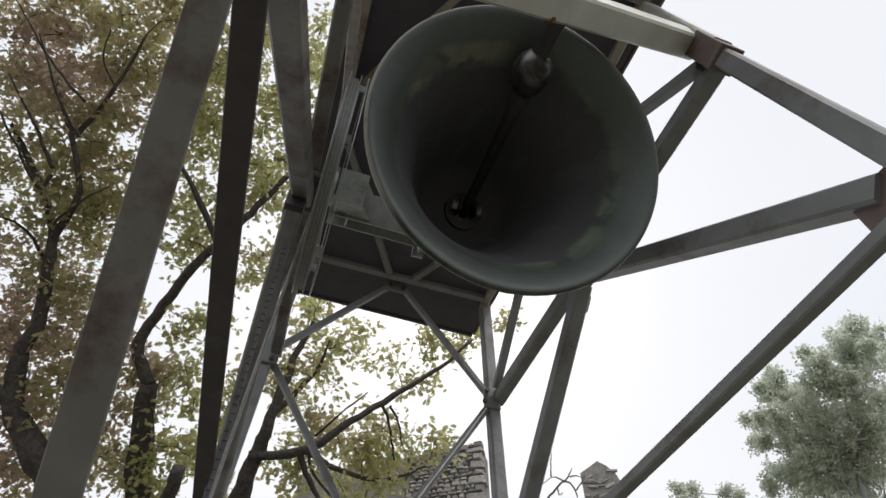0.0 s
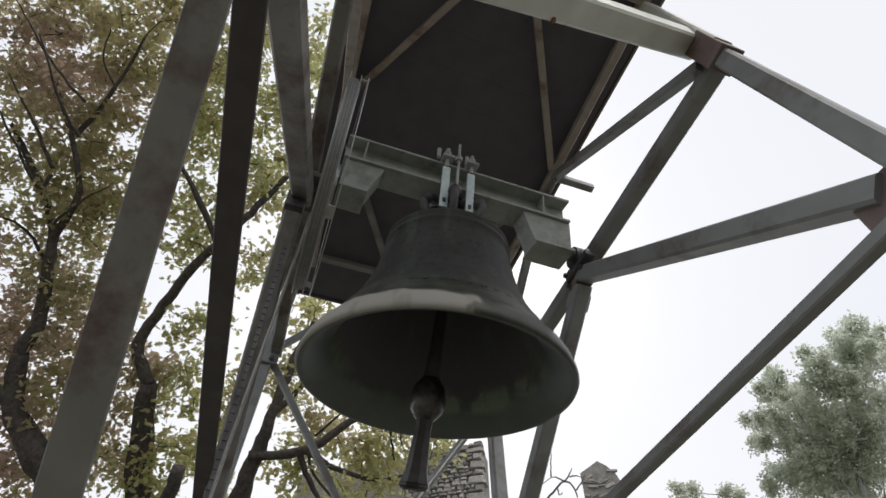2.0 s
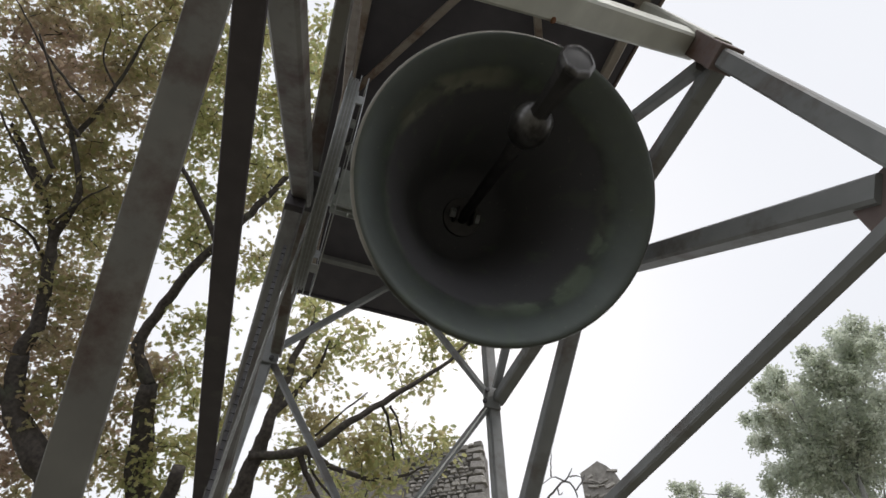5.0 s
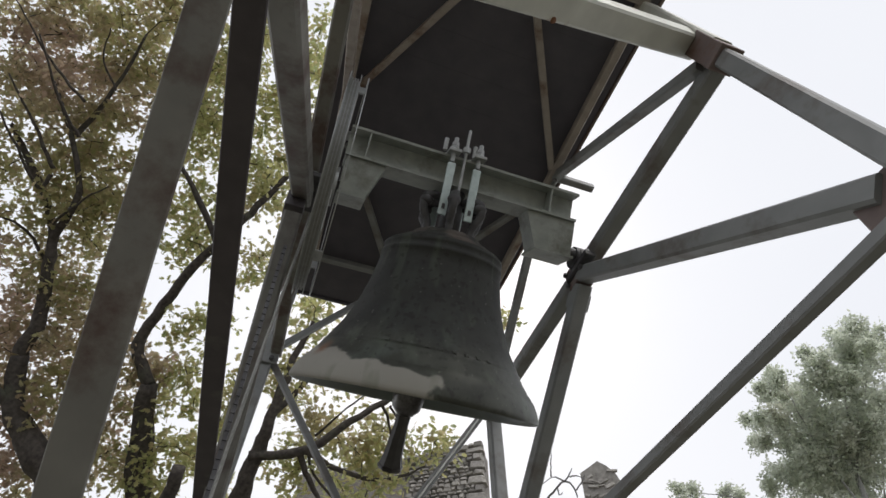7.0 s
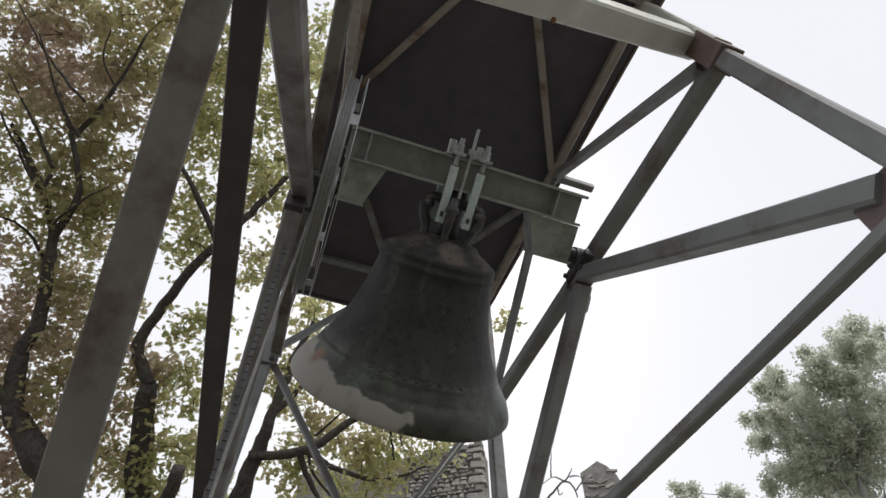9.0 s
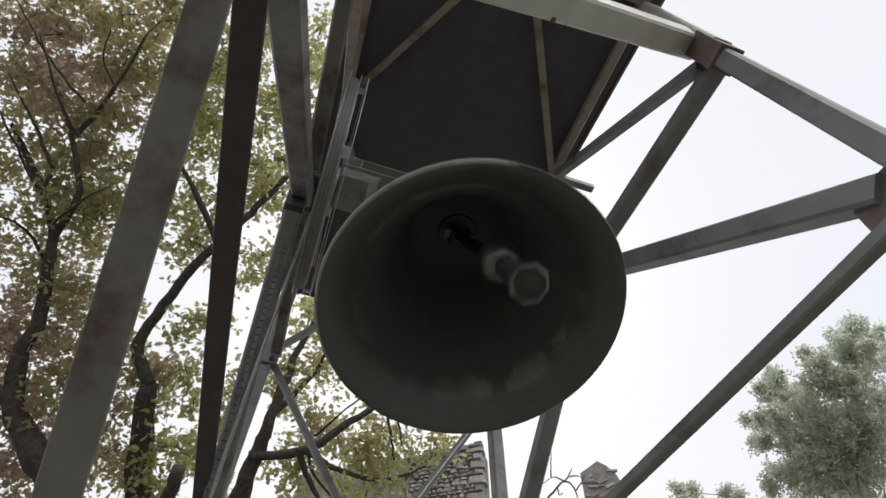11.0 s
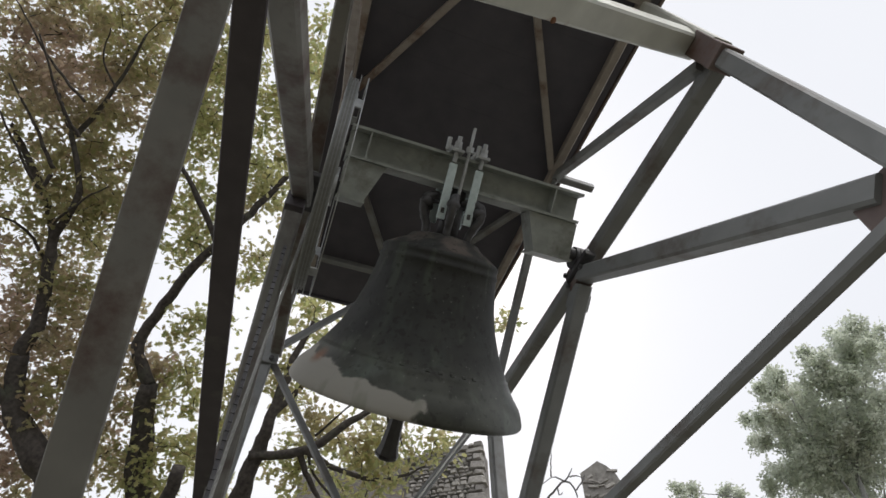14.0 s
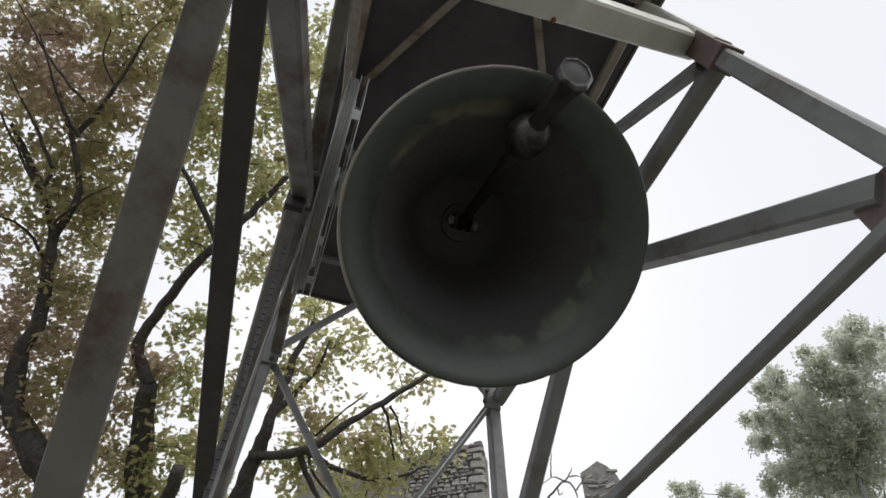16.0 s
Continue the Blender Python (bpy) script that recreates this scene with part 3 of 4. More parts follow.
    lathe(bm, [(0.0, -0.560), (0.035, -0.565), (0.060, -0.60), (0.070, -0.645), (0.062, -0.69), (0.036, -0.72), (0.0, -0.722)], 24)
    part("ball", bm, WORNIRON, c, smooth=True)
    bm = bmesh.new()
    lathe(bm, [(0.0, -0.71), (0.034, -0.712), (0.031, -0.76), (0.042, -0.90), (0.054, -0.945), (0.050, -0.960), (0.0, -0.962)], 8)
    tail = part("tail", bm, CLAPIRON, c)
    # added bright ring that stands in for the glint on the tail's rim
    bm = bmesh.new()
    lathe(bm, [(0.049, -0.938), (0.0565, -0.945), (0.0565, -0.953), (0.050, -0.9625), (0.044, -0.9632)], 8)
    part("tail_glint", bm, WORNIRON, tail, "bright rim of the clapper tail, a glint given as its own part")
    return b, c


BELL, CLAPPER = bell()


def wire_rope():
    """The ringing rope from the wheel down along the frame to the drive near the ground."""
    bm = bmesh.new()
    p, q = Vector((-0.047, 1.50, 3.58)), Vector((-0.118, 1.74, 1.25))
    pts = [p.lerp(q, i / 12) - Vector((0.006 * math.sin(math.pi * i / 12), 0, 0)) for i in range(13)]
    limb(bm, pts, 0.0055, 0.0055, 7, 0.0006, 3)
    part_ob = part("ringing_rope", bm, ROPE, smooth=True)
    tagged(part_ob, "thin pale wire rope leading down from the wheel", "rope")
    d = thing("drive_motor", "grey ringing motor box on the frame near the ground", "motor", (-0.105, 1.76, 1.20))
    bm = bmesh.new()
    add_box(bm, (0.22, 0.30, 0.26), pose(0, 0.05, -0.08), 0.02)
    part("housing", bm, YOKE, d)
    bm = bmesh.new()
    add_rod(bm, (-0.14, 0, 0.02), (0.14, 0, 0.02), 0.05, seg=20)
    part("drum", bm, ZINC, d)
    bm = bmesh.new()
    add_box(bm, (0.14, 0.30, 1.01), pose(0, 0.05, -0.70), 0.01)
    part("pedestal", bm, STEEL, d)


wire_rope()


def drive_chain():
    bm = bmesh.new()
    p, q = Vector((-0.101, 1.475, 3.32)), Vector((-0.092, 1.74, 1.25))
    n = 150
    d = (q - p) / n
    turn = d.to_track_quat("Z", "X").to_matrix().to_4x4()
    for i in range(n):
        c = p + d * (i + 0.5)
        wide = 0.008 if i % 2 else 0.014
        add_box(bm, (wide, 0.012, d.length * 0.94), Matrix.Translation(c) @ turn)
    tagged(part("drive_chain", bm, IRON), "dark steel roller chain beside the wire rope", "chain")


drive_chain()


def lightning_cable():
    bm = bmesh.new()
    limb(bm, [(1.172, 2.515, 3.69), (1.0, 2.515, 3.41), (0.80, 2.515, 3.10), (0.60, 2.515, 2.78)], 0.0045, 0.0045, 6, 0.001, 2)
    tagged(part("cable", bm, PALECABLE, smooth=True), "thin white cable clipped along a brace", "cable")


lightning_cable()

# ---------------------------------------------------------------- ruin
WALL_RIGHT, WALL_DIR = Vector((5.96, 13.66, 0.0)), Vector((-0.822, 0.570, 0.0))
WALL_HIGH, WALL_LONG, WALL_THICK = 11.42, 5.6, 0.8


def stone_mesh(seed, deep):
    rnd = random.Random(seed)
    bm = bmesh.new()
    bmesh.ops.create_cube(bm, size=1.0)
    bmesh.ops.bevel(bm, geom=list(bm.edges), offset=0.16, segments=1, affect="EDGES", profile=0.6)
    for v in bm.verts:
        v.co += Vector((rnd.uniform(-0.06, 0.06), rnd.uniform(-0.05, 0.05) * deep, rnd.uniform(-0.07, 0.07)))
    return mesh_of(bm, "stone", STONE)


STONES = [stone_mesh(k, 1.0) for k in range(12)]


def ruin_wall():
    rnd = random.Random(4)
    w = thing("ruined_wall", "tall ruined rubble stone wall with large corner stones", "ruin", WALL_RIGHT)
    turn = Matrix.Rotation(math.atan2(-WALL_DIR.y, -WALL_DIR.x), 4, "Z")
    w.matrix_basis = Matrix.Translation(WALL_RIGHT) @ turn
    # local x runs from the free end (0) to the left (negative); the face looks along -y
    bm = bmesh.new()
    add_box(bm, (WALL_LONG, WALL_THICK, WALL_HIGH - 0.12), pose(-WALL_LONG / 2 - 0.03, WALL_THICK / 2 + 0.03, (WALL_HIGH - 0.12) / 2))
    part("core", bm, MORTAR, w)
    def lay(x, z, wide, h, out):
        ob = new("stone", STONES[rnd.randrange(12)])
        ob.parent = w
        ob.matrix_basis = Matrix.Translation((x - wide / 2, 0.10 + out, z - h / 2)) @ Matrix.Rotation(rnd.uniform(-0.07, 0.07), 4, "Y") @ Matrix.Diagonal((wide, 0.36, h, 1))

    # corner stones, then the rubble beside them
    z, ends, i = WALL_HIGH, [], 0
    while z > 9.55:
        h = rnd.uniform(0.16, 0.27)
        wide = rnd.uniform(0.42, 0.56) if i % 2 else rnd.uniform(0.24, 0.34)
        lay(0.03 * (i % 2) + rnd.uniform(-0.02, 0.02), z, wide, h, -0.03)
        ends.append((z, z - h, wide))
        z -= h + 0.008
        i += 1
    count, z, row = 0, WALL_HIGH - 0.02, 0
    while z > 9.62 and count < 270:
        h = rnd.uniform(0.085, 0.145)
        x = -next((e[2] for e in ends if e[1] <= z - h / 2 <= e[0]), 0.4)
        while x > -2.1 and count < 270:
            wide = rnd.uniform(0.10, 0.24)
            lay(x, z - 0.05 * (row == 0) * abs(x) + rnd.uniform(-0.012, 0.012), wide, h * rnd.uniform(0.8, 1.1), rnd.uniform(-0.03, 0.03))
            x -= wide + rnd.uniform(0.004, 0.02)
            count += 1
        z -= h + rnd.uniform(0.002, 0.012)
        row += 1
    bm = bmesh.new()
    while z > 0.2:
        h = rnd.uniform(0.20, 0.30)
        x = rnd.uniform(-0.03, 0.03)
        while x > -WALL_LONG:
            wide = rnd.uniform(0.3, 0.6)
            add_box(bm, (wide - 0.02, 0.30, h - 0.02), pose(x - wide / 2, 0.10 + rnd.uniform(-0.03, 0.03), z - h / 2))
            x -= wide
        z -= h
    tagged(part("lower_stones", bm, STONE, w), kind="stuff")
    return w


ruin_wall()


def ruin_pillar():
    rnd = random.Random(9)
    p = thing("ruined_pillar", "dark stone pillar with a pointed broken top", "ruin", (10.64, 15.03, 0))
    p.matrix_basis = pose(10.64, 15.03, 0, 0, 0, -37)
    outline = [(-0.62, 0.0), (0.68, 0.0), (0.66, 11.3), (0.50, 11.78), (0.28, 12.08), (0.02, 12.30), (-0.30, 12.12), (-0.58, 11.98)]
    bm = bmesh.new()
    sides = [[bm.verts.new((x, y, z)) for x, z in outline] for y in (-0.45, 0.45)]
    bm.faces.new(sides[0])
    bm.faces.new(sides[1][::-1])
    for i in range(len(outline)):
        j = (i + 1) % len(outline)
        bm.faces.new((sides[0][i], sides[0][j], sides[1][j], sides[1][i]))
    part("core", bm, STONE, p)
    for i in range(26):
        x, z = rnd.uniform(-0.5, 0.52), rnd.uniform(10.6, 12.0)
        if z > 12.2 - 0.75 * abs(x):
            continue
        ob = new("stone", STONES[rnd.randrange(12)])
        ob.parent = p
        ob.matrix_basis = Matrix.Translation((x, -0.44, z)) @ Matrix.Rotation(rnd.uniform(-0.5, 0.5), 4, "Y") @ Matrix.Diagonal((rnd.uniform(0.16, 0.36), 0.12, rnd.uniform(0.05, 0.12), 1))


ruin_pillar()


# ---------------------------------------------------------------- trees
LEAF_HALF = [(0.0, 0.0), (0.20, 0.23), (0.30, 0.10), (0.46, 0.36), (0.57, 0.14), (0.73, 0.33), (0.83, 0.13), (1.0, 0.0)]
LEAF_PLAIN = [(0.0, 0.0), (0.3, 0.26), (0.7, 0.24), (1.0, 0.0)]


def leaf_mesh(name, places, outline, size, material, seed, droop=0.5):
    """Many folded leaves as one mesh; places: centre and spread of each clump, with its count."""
    rng = np.random.default_rng(seed)
    half = np.array(outline)
    k = len(half)
    a = np.column_stack([half[:, 0], half[:, 1], -0.25 * half[:, 1]])
    b = np.column_stack([half[1:-1, 0], -half[1:-1, 1], -0.25 * half[1:-1, 1]])
    tmpl = np.vstack([a, b])
    face_a = list(range(k))
    face_b = [0] + [k + i for i in range(k - 2)] + [k - 1]
    faces = []
    n = sum(count for _, _, count in places)
    centre = np.repeat(np.array([c for c, _, _ in places]), [k3 for _, _, k3 in places], axis=0)
    wide = np.repeat(np.array([w for _, w, _ in places]), [k3 for _, _, k3 in places])[:, None]
    pos = centre + rng.normal(0, 1, (n, 3)) * wide
    d = rng.normal(0, 1, (n, 3))
    d[:, 2] = d[:, 2] * 0.6 - droop
    d /= np.linalg.norm(d, axis=1)[:, None]
    nrm = rng.normal(0, 0.8, (n, 3)) + np.array([0, 0, 0.8])
    side = np.cross(nrm, d)
    side /= np.linalg.norm(side, axis=1)[:, None] + 1e-9
    up = np.cross(d, side)
    size_each = (size * rng.uniform(0.65, 1.3, n))[:, None, None]
    verts = (tmpl[None, :, :1] * d[:, None] + tmpl[None, :, 1:2] * side[:, None] + tmpl[None, :, 2:] * up[:, None]) * size_each + pos[:, None]
    for base in range(0, n * len(tmpl), len(tmpl)):
        faces.append([base + i for i in face_a])
        faces.append([base + i for i in face_b[::-1]])
    me = bpy.data.meshes.new(name)
    me.from_pydata(verts.reshape(-1, 3).tolist(), [], faces)
    me.materials.append(material)
    return me


def stick_mesh(name, sticks, material):
    """Thin tapered three-sided sticks as one mesh; each: start, end, two radii."""
    verts, faces = [], []
    for p, q, ra, rb in sticks:
        d = (q - p).normalized()
        u = d.cross(Vector((0.31, 0.87, 0.38))).normalized()
        v = d.cross(u)
        k = len(verts)
        for c, r in ((p, ra), (q, rb)):
            for i in range(3):
                verts.append(c + (u * math.cos(2.0944 * i) + v * math.sin(2.0944 * i)) * r)
        for i in range(3):
            j = (i + 1) % 3
            faces.append((k + i, k + j, k + 3 + j, k + 3 + i))
    me = bpy.data.meshes.new(name)
    me.from_pydata([tuple(v) for v in verts], [], faces)
    me.materials.append(material)
    return me


def crown(tree, puffs, paths, seed, leaf, outline, mat, bark, per_clump, density, spread, twig, droop=0.5):
    """Twigs grow from the limbs to clumps inside the puffs, and leaves stand round each clump."""
    rnd = random.Random(seed)
    limbs = np.array([tuple(p) for path in paths for p in path])
    spots = []
    for x, y, z, r in puffs:
        for _ in range(max(2, round(density * r * r))):
            while True:
                o = Vector((rnd.uniform(-1, 1), rnd.uniform(-1, 1), rnd.uniform(-1, 1)))
                if o.length < 1:
                    break
            spots.append(Vector((x + o.x * r, y + o.y * r * 1.2, z + o.z * r)))
    away = [float(np.min(np.sum((limbs - np.array(tuple(c))) ** 2, axis=1))) for c in spots]
    order = sorted(range(len(spots)), key=lambda i: away[i])
    nodes = np.vstack([limbs, np.zeros((2 * len(spots), 3))])
    used = len(limbs)
    sticks, places = [], []
    for i in order:
        c = spots[i]
        near = Vector(nodes[int(np.argmin(np.sum((nodes[:used] - np.array(tuple(c))) ** 2, axis=1)))])
        gap = (near - c).length
        mid = near.lerp(c, 0.5) + Vector((rnd.uniform(-1, 1), rnd.uniform(-1, 1), rnd.uniform(-0.3, 1))) * 0.14 * gap
        thick = twig * min(1.8, 0.5 + gap)
        sticks += [(near, mid, thick, thick * 0.7), (mid, c, thick * 0.7, thick * 0.35)]
        nodes[used], nodes[used + 1] = tuple(mid), tuple(c)
        used += 2
        places.append((tuple(c), spread, per_clump))
        if gap > 3 * spread:
            places.append((tuple(mid), spread, per_clump // 2))
    ob = new("twig_growth", stick_mesh("twig_growth", sticks, bark))
    ob.parent = tree
    tagged(ob, kind="stuff")
    ob = new("crown", leaf_mesh("crown", places, outline, leaf, mat, seed, droop))
    ob.parent = tree
    return ob


PUFFS_HIGH = [(-5.94, 5.85, 12.19, 1.3), (-5.09, 5.56, 12.82, 1.2), (-3.85, 5.3, 12.69, 1.2), (-4.99, 6.61, 10.73, 1.2), (-4.07, 6.36, 11.31, 1.1), (-4.51, 7.58, 9.62, 1.1), (-3.66, 7.24, 9.9, 1.0), (-2.64, 6.41, 10.26, 0.7), (-2.64, 5.61, 11.5, 0.9), (-2.76, 4.92, 12.69, 0.9), (-1.87, 4.61, 12.69, 0.8), (-1.43, 5.43, 11.31, 0.7), (-1.38, 5.97, 10.26, 0.5), (-0.92, 5.11, 13.34, 0.4), (-2.05, 5.9, 10.7, 0.6), (-1.75, 6.6, 9.6, 0.55), (-2.1, 7.1, 9.0, 0.5), (-0.95, 5.9, 9.9, 0.5), (-0.80, 5.6, 11.2, 0.5), (-0.85, 5.75, 10.5, 0.5), (-0.62, 5.2, 12.6, 0.4), (-1.15, 5.4, 11.9, 0.5), (-0.98, 3.97, 11.78, 0.25), (-0.96, 3.68, 12.00, 0.18), (-0.98, 4.35, 11.50, 0.25)]
PUFFS_LEFT = [(-4.17, 8.47, 8.47, 0.9), (-3.44, 8.07, 8.58, 0.8), (-3.43, 8.98, 7.26, 0.8), (-2.5, 8.52, 7.36, 0.8), (-1.5, 7.61, 8.16, 0.5), (-0.89, 6.88, 8.81, 0.45), (-1.29, 8.62, 7.22, 0.8), (-1.18, 9.19, 6.51, 0.85), (-2.44, 9.49, 6.61, 0.8), (-3.75, 9.6, 6.75, 0.8), (-3.3, 9.9, 6.2, 0.7), (-4.3, 9.0, 7.6, 0.7)]
PUFFS_LOW = [(-0.28, 7.88, 7.26, 0.55), (0.2, 7.25, 8.25, 0.6), (0.44, 7.73, 7.44, 0.65), (0.86, 7.24, 8.08, 0.35), (1.16, 8.2, 6.89, 0.7), (0.44, 8.62, 6.51, 0.55), (1.91, 8.25, 6.78, 0.6), (2.63, 8.18, 7.03, 0.42), (1.58, 7.46, 8.11, 0.28), (2.33, 7.04, 8.22, 0.42), (2.86, 6.86, 8.48, 0.3), (3.42, 6.66, 8.74, 0.2), (2.21, 7.54, 7.75, 0.3), (1.67, 8.6, 6.45, 0.7)]


def near_oak(name, label, trunk, limbs, puffs, seed, leaves):
    t = thing(name, label, "tree", trunk[0][0], "trees by the bell frame")
    o = Vector(trunk[0][0])
    t.matrix_basis = Matrix.Translation(o)

    def rel(pts):
        return [Vector(p) - o for p in pts]

    bm = bmesh.new()
    paths = [limb(bm, rel(trunk[0]), trunk[1], trunk[2], 14, 0.02, seed)]
    part("trunk", bm, BARK, t, smooth=True)
    for i, (pts, r0, r1) in enumerate(limbs):
        bm = bmesh.new()
        paths.append(limb(bm, rel(pts), r0, r1, 9, 0.015, seed + i))
        part("limb", bm, BARK, t, smooth=True)
    crown(t, [(x - o.x + 0.08, y - o.y + 0.24, z - o.z + 0.31, r) for x, y, z, r in puffs], paths, seed, 0.112, LEAF_HALF, leaves, BARK, 32, 48 if leaves == RUSSETLEAF else 39, 0.115, 0.012)
    return t


near_oak("oak_tree", "old oak with dark crooked limbs and yellow-brown autumn leaves",
         ([(-1.7, 10.6, 0.0), (-1.75, 10.5, 2.2), (-1.9, 10.2, 4.6), (-2.55, 9.46, 6.02), (-3.07, 9.19, 6.49), (-3.59, 9.0, 7.02), (-3.79, 8.61, 7.63)], 0.34, 0.115),
         [([(-3.79, 8.61, 7.63), (-3.74, 8.25, 8.15), (-3.9, 7.79, 8.79), (-4.07, 7.45, 9.34), (-4.7, 7.03, 10.08), (-5.35, 6.73, 10.73)], 0.12, 0.04),
          ([(-4.0, 7.59, 9.09), (-3.82, 6.91, 9.68), (-4.3, 6.34, 10.49), (-5.01, 5.82, 11.33)], 0.07, 0.02),
          ([(-4.18, 6.38, 10.43), (-3.88, 5.74, 11.09), (-3.66, 4.95, 11.88)], 0.05, 0.02),
          ([(-3.59, 9.0, 7.02), (-4.2, 8.7, 7.3), (-4.8, 8.3, 7.9), (-5.2, 7.6, 8.9)], 0.11, 0.03),
          ([(-4.19, 6.57, 9.65), (-4.44, 6.2, 9.87), (-4.73, 5.86, 10.07), (-5.06, 5.5, 10.3)], 0.032, 0.012),
          ([(-3.88, 5.99, 9.88), (-4.16, 5.68, 10.01), (-4.46, 5.19, 10.29), (-4.66, 4.8, 10.47)], 0.03, 0.012),
          ([(-4.19, 6.64, 9.6), (-4.31, 6.8, 9.43), (-4.73, 6.41, 9.74), (-5.14, 6.01, 10.07)], 0.034, 0.014),
          ([(-3.99, 7.95, 8.94), (-4.39, 7.57, 9.2), (-4.87, 7.46, 9.29)], 0.03, 0.014),
          ([(-3.99, 7.26, 9.21), (-3.59, 6.74, 9.36), (-3.23, 6.4, 9.4)], 0.022, 0.01),
          ([(-3.91, 5.5, 10.13), (-4.39, 5.2, 10.35), (-4.78, 4.86, 10.58), (-5.11, 4.54, 10.79)], 0.024, 0.01),
          ([(-3.45, 5.16, 10.14), (-3.69, 4.84, 10.31), (-3.69, 4.39, 10.52)], 0.018, 0.008)],
         PUFFS_HIGH[:7] + PUFFS_LEFT[:4] + PUFFS_LEFT[8:], 11, RUSSETLEAF)
near_oak("oak_tree", "oak with a forked dark trunk, a sawn stub and olive-green leaves",
         ([(-0.9, 10.9, 0.0), (-0.95, 10.8, 2.5), (-1.1, 10.5, 4.6), (-1.22, 10.06, 5.87), (-1.58, 9.47, 6.4), (-1.75, 8.82, 6.93), (-1.84, 8.28, 7.36)], 0.30, 0.125),
         [([(-1.84, 8.28, 7.36), (-2.16, 7.98, 7.8), (-1.97, 7.48, 8.25), (-1.69, 6.94, 8.71), (-1.3, 6.43, 9.12), (-1.04, 6.13, 9.54), (-0.71, 5.71, 10.03)], 0.10, 0.045),
          ([(-1.46, 6.64, 9.01), (-2.1, 6.17, 9.66), (-2.65, 5.82, 10.2), (-2.64, 5.14, 10.96)], 0.055, 0.02),
          ([(-1.1, 10.45, 4.7), (-1.04, 9.4, 5.25), (-1.02, 8.77, 5.75), (-0.966, 8.26, 6.12)], 0.13, 0.095)],
         PUFFS_HIGH[7:] + PUFFS_LEFT[4:8], 23, OAKLEAF)
near_oak("oak_tree", "oak with spreading low branches and thin yellow-green leaves",
         ([(-0.2, 10.4, 0.0), (-0.2, 10.3, 2.4), (-0.18, 9.8, 4.6), (-0.14, 9.14, 5.63), (-0.08, 8.45, 6.13), (0.0, 8.05, 6.54), (0.05, 7.78, 6.86), (0.15, 7.4, 7.7), (0.3, 7.1, 8.3)], 0.23, 0.03),
         [([(-0.11, 8.12, 6.39), (0.64, 7.87, 6.51), (1.32, 7.48, 7.01), (1.89, 7.22, 7.44), (2.41, 7.0, 7.85), (2.9, 6.8, 8.4)], 0.075, 0.02),
          ([(0.57, 7.92, 6.49), (0.79, 8.18, 6.24), (1.14, 8.43, 5.96)], 0.05, 0.03),
          ([(0.05, 7.78, 6.86), (0.5, 7.5, 7.6), (0.62, 7.25, 8.1)], 0.05, 0.015),
          ([(1.6, 7.35, 7.2), (1.85, 7.75, 7.0), (2.0, 8.0, 6.7)], 0.025, 0.012),
          ([(0.64, 7.87, 6.51), (1.2, 8.2, 6.5), (2.0, 8.4, 6.6), (2.6, 8.3, 6.9)], 0.05, 0.015),
          ([(1.63, 6.99, 6.91), (1.8, 7.13, 6.76), (1.94, 7.37, 6.54)], 0.02, 0.01),
          ([(0.74, 7.74, 6.7), (0.98, 7.42, 6.89), (1.29, 7.04, 7.09)], 0.02, 0.009),
          ([(0.71, 8.15, 6.66), (0.87, 8.37, 6.45), (1.25, 8.54, 6.23)], 0.024, 0.018)],
         PUFFS_LOW, 37, OAKLEAF)

FAR_PUFFS = [(20.93, 13.71, 16.47, 1.3), (23.37, 12.65, 17.9, 1.36), (21.7, 15.22, 17.69, 0.81), (20.19, 15.32, 16.09, 0.73), (23.21, 15.74, 16.26, 1.71), (20.43, 12.84, 17.25, 0.61), (22.49, 12.29, 18.41, 0.67), (20.38, 15.35, 17.94, 0.29), (18.92, 14.37, 17.14, 0.16), (19.59, 16.12, 16.93, 0.16), (18.86, 15.06, 16.0, 0.19), (20.03, 16.28, 16.05, 0.27), (20.58, 17.12, 16.55, 0.16), (21.21, 16.66, 14.81, 0.92), (23.96, 16.92, 15.17, 1.5), (23.96, 15.11, 14.61, 1.52), (24.58, 14.3, 16.34, 1.59), (24.48, 12.07, 19.33, 0.7), (20.44, 17.28, 14.55, 0.27), (22.22, 12.3, 19.11, 0.23), (21.59, 11.04, 18.3, 0.26), (20.82, 13.07, 18.26, 0.23), (20.27, 14.73, 18.43, 0.16), (19.57, 13.95, 17.28, 0.3), (17.58, 19.36, 15.02, 0.14), (17.19, 18.11, 14.14, 0.15), (18.97, 18.45, 14.7, 0.14), (20.47, 19.05, 15.13, 0.12), (21.44, 15.62, 15.54, 0.88), (22.29, 15.46, 16.71, 0.97), (22.24, 12.97, 16.68, 1.08), (23.84, 15.05, 15.97, 1.36), (22.14, 14.61, 14.71, 0.93), (22.72, 15.27, 14.05, 0.93), (21.35, 14.05, 15.33, 0.85), (21.02, 15.13, 14.61, 0.72), (22.51, 13.65, 15.33, 0.93), (21.71, 15.74, 13.97, 0.76)]


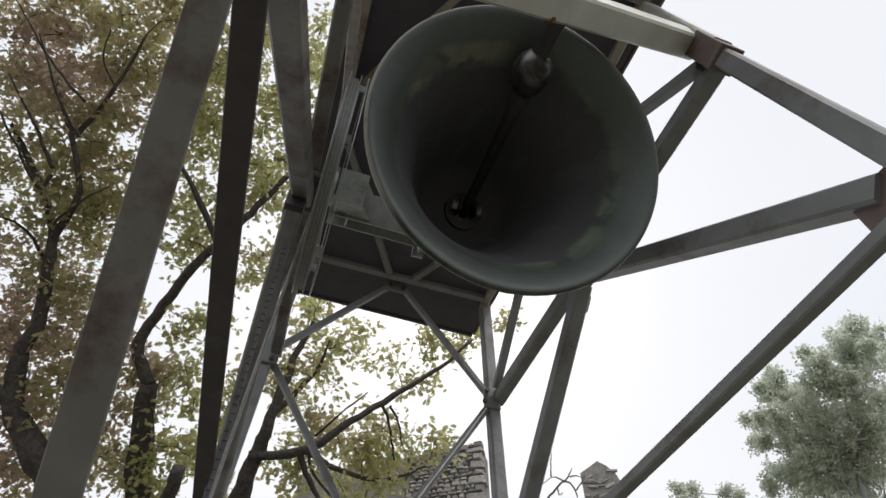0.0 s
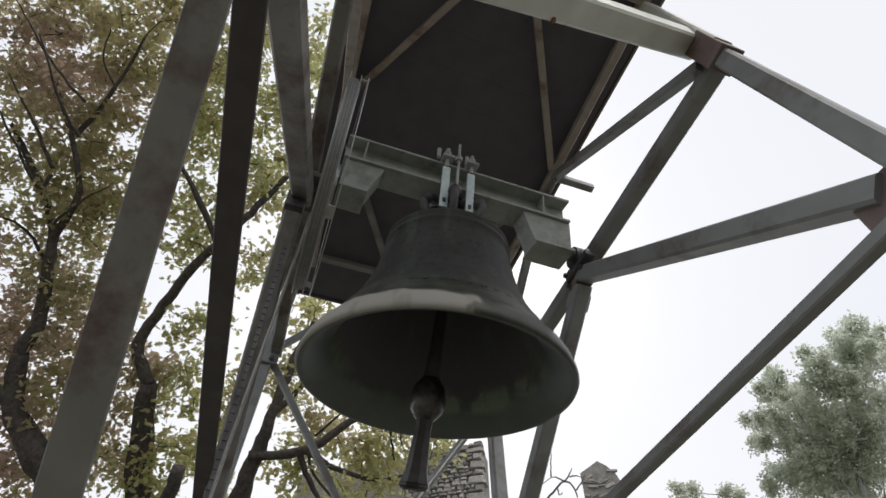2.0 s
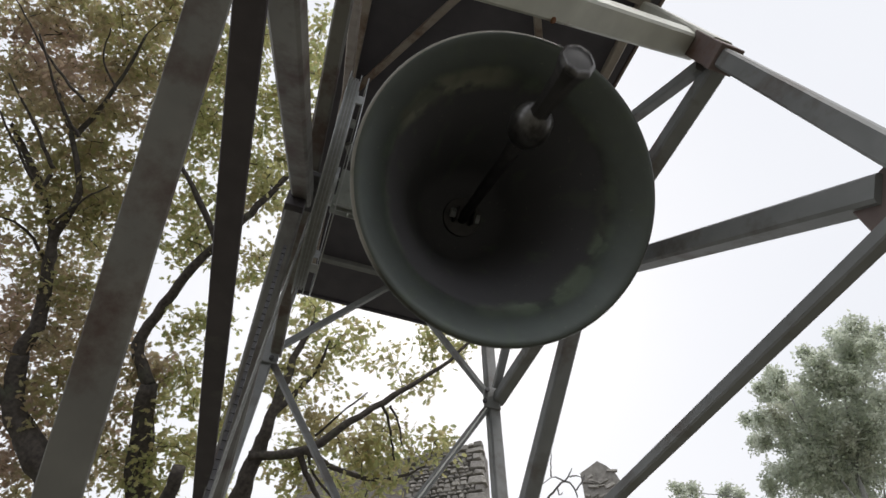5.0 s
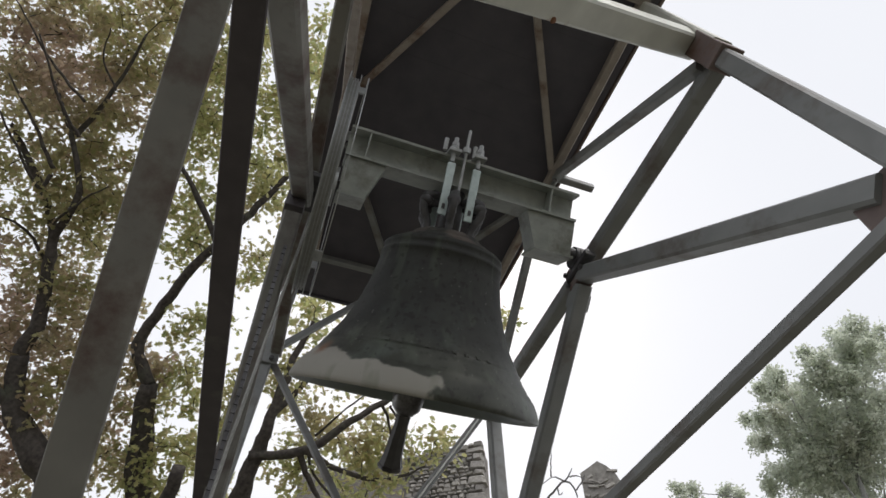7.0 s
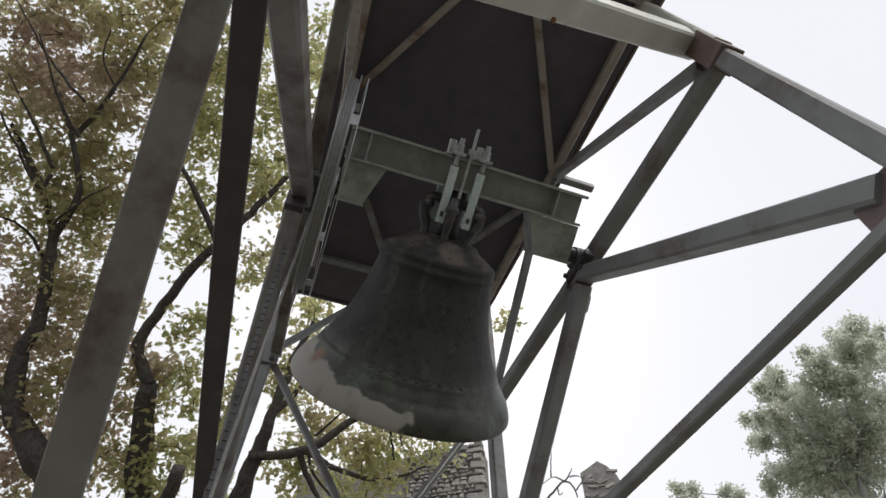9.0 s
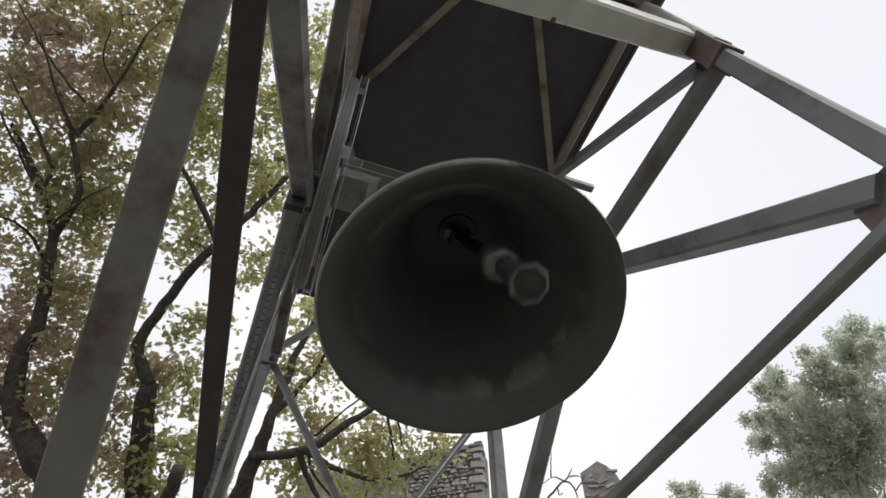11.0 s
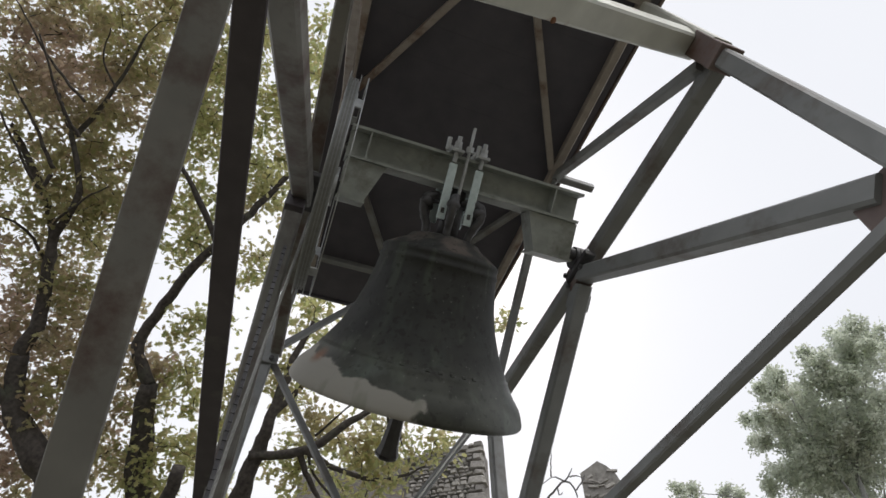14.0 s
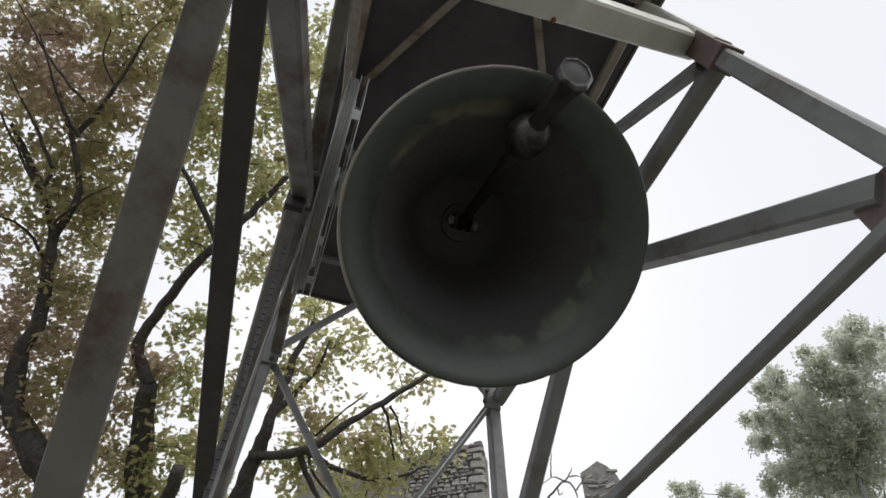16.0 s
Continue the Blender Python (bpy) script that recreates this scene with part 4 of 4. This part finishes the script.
def far_tree():
    t = thing("lime_tree", "tall tree in haze-paled grey-green, with a dense leafy crown", "tree", (22.6, 15.8, 0), "trees by the bell frame")
    o = Vector((22.6, 15.8, 0))
    bm = bmesh.new()
    paths = [limb(bm, [(0, 0, 0), (0.1, 0, 5), (-0.1, -0.3, 10), (-0.2, -0.9, 14), (0.2, -2.2, 17.5)], 0.26, 0.04, 12, 0.03, 5)]
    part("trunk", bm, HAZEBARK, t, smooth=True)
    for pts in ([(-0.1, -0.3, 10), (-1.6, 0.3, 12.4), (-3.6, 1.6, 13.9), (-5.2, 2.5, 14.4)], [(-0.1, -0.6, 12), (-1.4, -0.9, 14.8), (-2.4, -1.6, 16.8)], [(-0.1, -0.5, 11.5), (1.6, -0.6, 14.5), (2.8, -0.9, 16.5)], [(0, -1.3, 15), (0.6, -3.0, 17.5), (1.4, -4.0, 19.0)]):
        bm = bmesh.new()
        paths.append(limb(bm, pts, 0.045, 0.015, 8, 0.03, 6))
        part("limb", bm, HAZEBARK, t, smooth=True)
    rnd = random.Random(8)
    sprays = []
    for x, y, z, r in FAR_PUFFS:
        for _ in range(max(3, round(30 * r))):
            d = Vector((rnd.gauss(0, 1), rnd.gauss(0, 1), rnd.gauss(0, 1))).normalized() * r * 0.92 * rnd.random() ** 0.5
            sprays.append((x - o.x + d.x, y - o.y + d.y, z - o.z + d.z, min(0.9 * r + 0.05, rnd.uniform(0.16, 0.36))))
        # young shoots that stand out of the crown
        for _ in range(max(2, round(12 * r))):
            d = Vector((rnd.gauss(-0.3, 1), rnd.gauss(-0.3, 1), abs(rnd.gauss(0.5, 0.8)))).normalized()
            far = rnd.uniform(0.80, 1.0) * r + rnd.uniform(0.0, 0.35)
            for k in range(5):
                c = d * (0.6 * r + (far - 0.6 * r) * k / 4)
                sprays.append((x - o.x + c.x, y - o.y + c.y, z - o.z + c.z + 0.04 * k, 0.16 - 0.03 * k))
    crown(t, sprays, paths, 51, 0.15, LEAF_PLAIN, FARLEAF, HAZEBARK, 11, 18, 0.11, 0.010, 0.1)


far_tree()


def dead_branch():
    bm = bmesh.new()
    limb(bm, [(9.2, 15.6, 9.2), (8.95, 15.5, 10.3), (8.64, 15.31, 10.83), (8.83, 14.82, 11.15), (9.02, 14.57, 11.29), (9.31, 14.61, 11.18), (9.5, 14.8, 10.99)], 0.045, 0.02, 7, 0.01, 1)
    for i, pts in enumerate((((9.02, 14.57, 11.29), (8.80, 14.55, 11.33), (8.63, 14.6, 11.36), (8.33, 14.92, 11.2)), ((8.60, 14.6, 11.38), (8.50, 14.4, 11.55), (8.40, 14.06, 11.84)), ((9.02, 14.57, 11.29), (9.08, 14.35, 11.42), (9.11, 14.19, 11.54)), ((9.1, 14.4, 11.36), (9.3, 14.33, 11.39), (9.57, 14.32, 11.33)), ((8.85, 14.8, 11.16), (8.98, 14.95, 11.05), (9.1, 14.9, 11.1)), ((9.4, 14.7, 11.1), (9.52, 14.4, 11.3), (9.55, 14.25, 11.45)))):
        limb(bm, pts, 0.028, 0.010, 6, 0.012, i + 2)
    limb(bm, [(9.5, 16.2, 0.0), (9.45, 16.1, 5.0), (9.2, 15.6, 9.2)], 0.14, 0.045, 8, 0.02, 9)
    tagged(part("dead_tree", bm, FARBARK, smooth=True), "bare grey dead tree with crooked twigs beside the ruin", "tree")


dead_branch()

# ---------------------------------------------------------------- what moves
SWING, PERIOD, FIRST, REST = 60.0, 2.575, 0.15, 0.49


def pendulum_table(degrees_wide):
    """A half period of a free pendulum, as (share of the half period, degrees)."""
    a, w, h = radians(degrees_wide), 0.0, 0.002
    out = [a]
    while True:
        w -= math.sin(a) * h
        a += w * h
        out.append(a)
        if w >= 0:
            break
    return out


TABLE = pendulum_table(SWING)
CLAPPER_LAG = [(0.0, 29), (0.150, 29), (0.165, 29), (0.175, 28.5), (0.187, 26), (0.214, 16), (0.243, 7), (0.28, -4), (0.33, -9.5), (0.365, -9.5), (0.40, -15), (0.45, -20), (0.5, -21), (0.60, -18), (0.66, -17), (0.718, -14), (0.745, -9), (0.767, -3), (0.796, 3), (0.8155, 4), (0.835, 6.5), (0.854, 11), (0.874, 16.5), (0.895, 23), (0.92, 28), (0.94, 29), (1.0, 29)]


def phase(t):
    return ((t - FIRST) / PERIOD) % 1.0


def bell_angle(t):
    p = phase(t)
    p = 2 * min(p, 1 - p)
    k = p * (len(TABLE) - 1)
    i = min(int(k), len(TABLE) - 2)
    return REST + math.degrees(TABLE[i] + (TABLE[i + 1] - TABLE[i]) * (k - i))


# small departures of the driven swing from a free one, degrees by phase
DRIVE = [(0.0, 0.6), (0.05, 0.4), (0.107, 0.3), (0.14, 0.0), (0.184, 0.8), (0.21, 0.4), (0.243, -0.9), (0.29, -2.2), (0.33, -3.9), (0.40, -3.8), (0.47, -2.6), (0.54, -2.7), (0.60, -3.3), (0.66, -3.5), (0.718, -1.2), (0.767, -1.2), (0.80, -0.1), (0.86, -0.2), (0.913, -0.4), (0.945, 0.1), (1.0, 0.6)]


def between(table, p):
    for (p0, a0), (p1, a1) in zip(table, table[1:]):
        if p0 <= p <= p1:
            return a0 + (a1 - a0) * (p - p0) / (p1 - p0)
    return table[-1][1]


def clapper_angle(t):
    return between(CLAPPER_LAG, phase(t))


def motions():
    times = [i * 0.1 for i in range(161)]
    walk(BELL, [(t, pose(*PIVOT, -bell_angle(t) - between(DRIVE, phase(t)), 0, 0)) for t in times])
    walk(CLAPPER, [(t, pose(0.02, 0, -0.15, -clapper_angle(t), 0, 0)) for t in times])


motions()
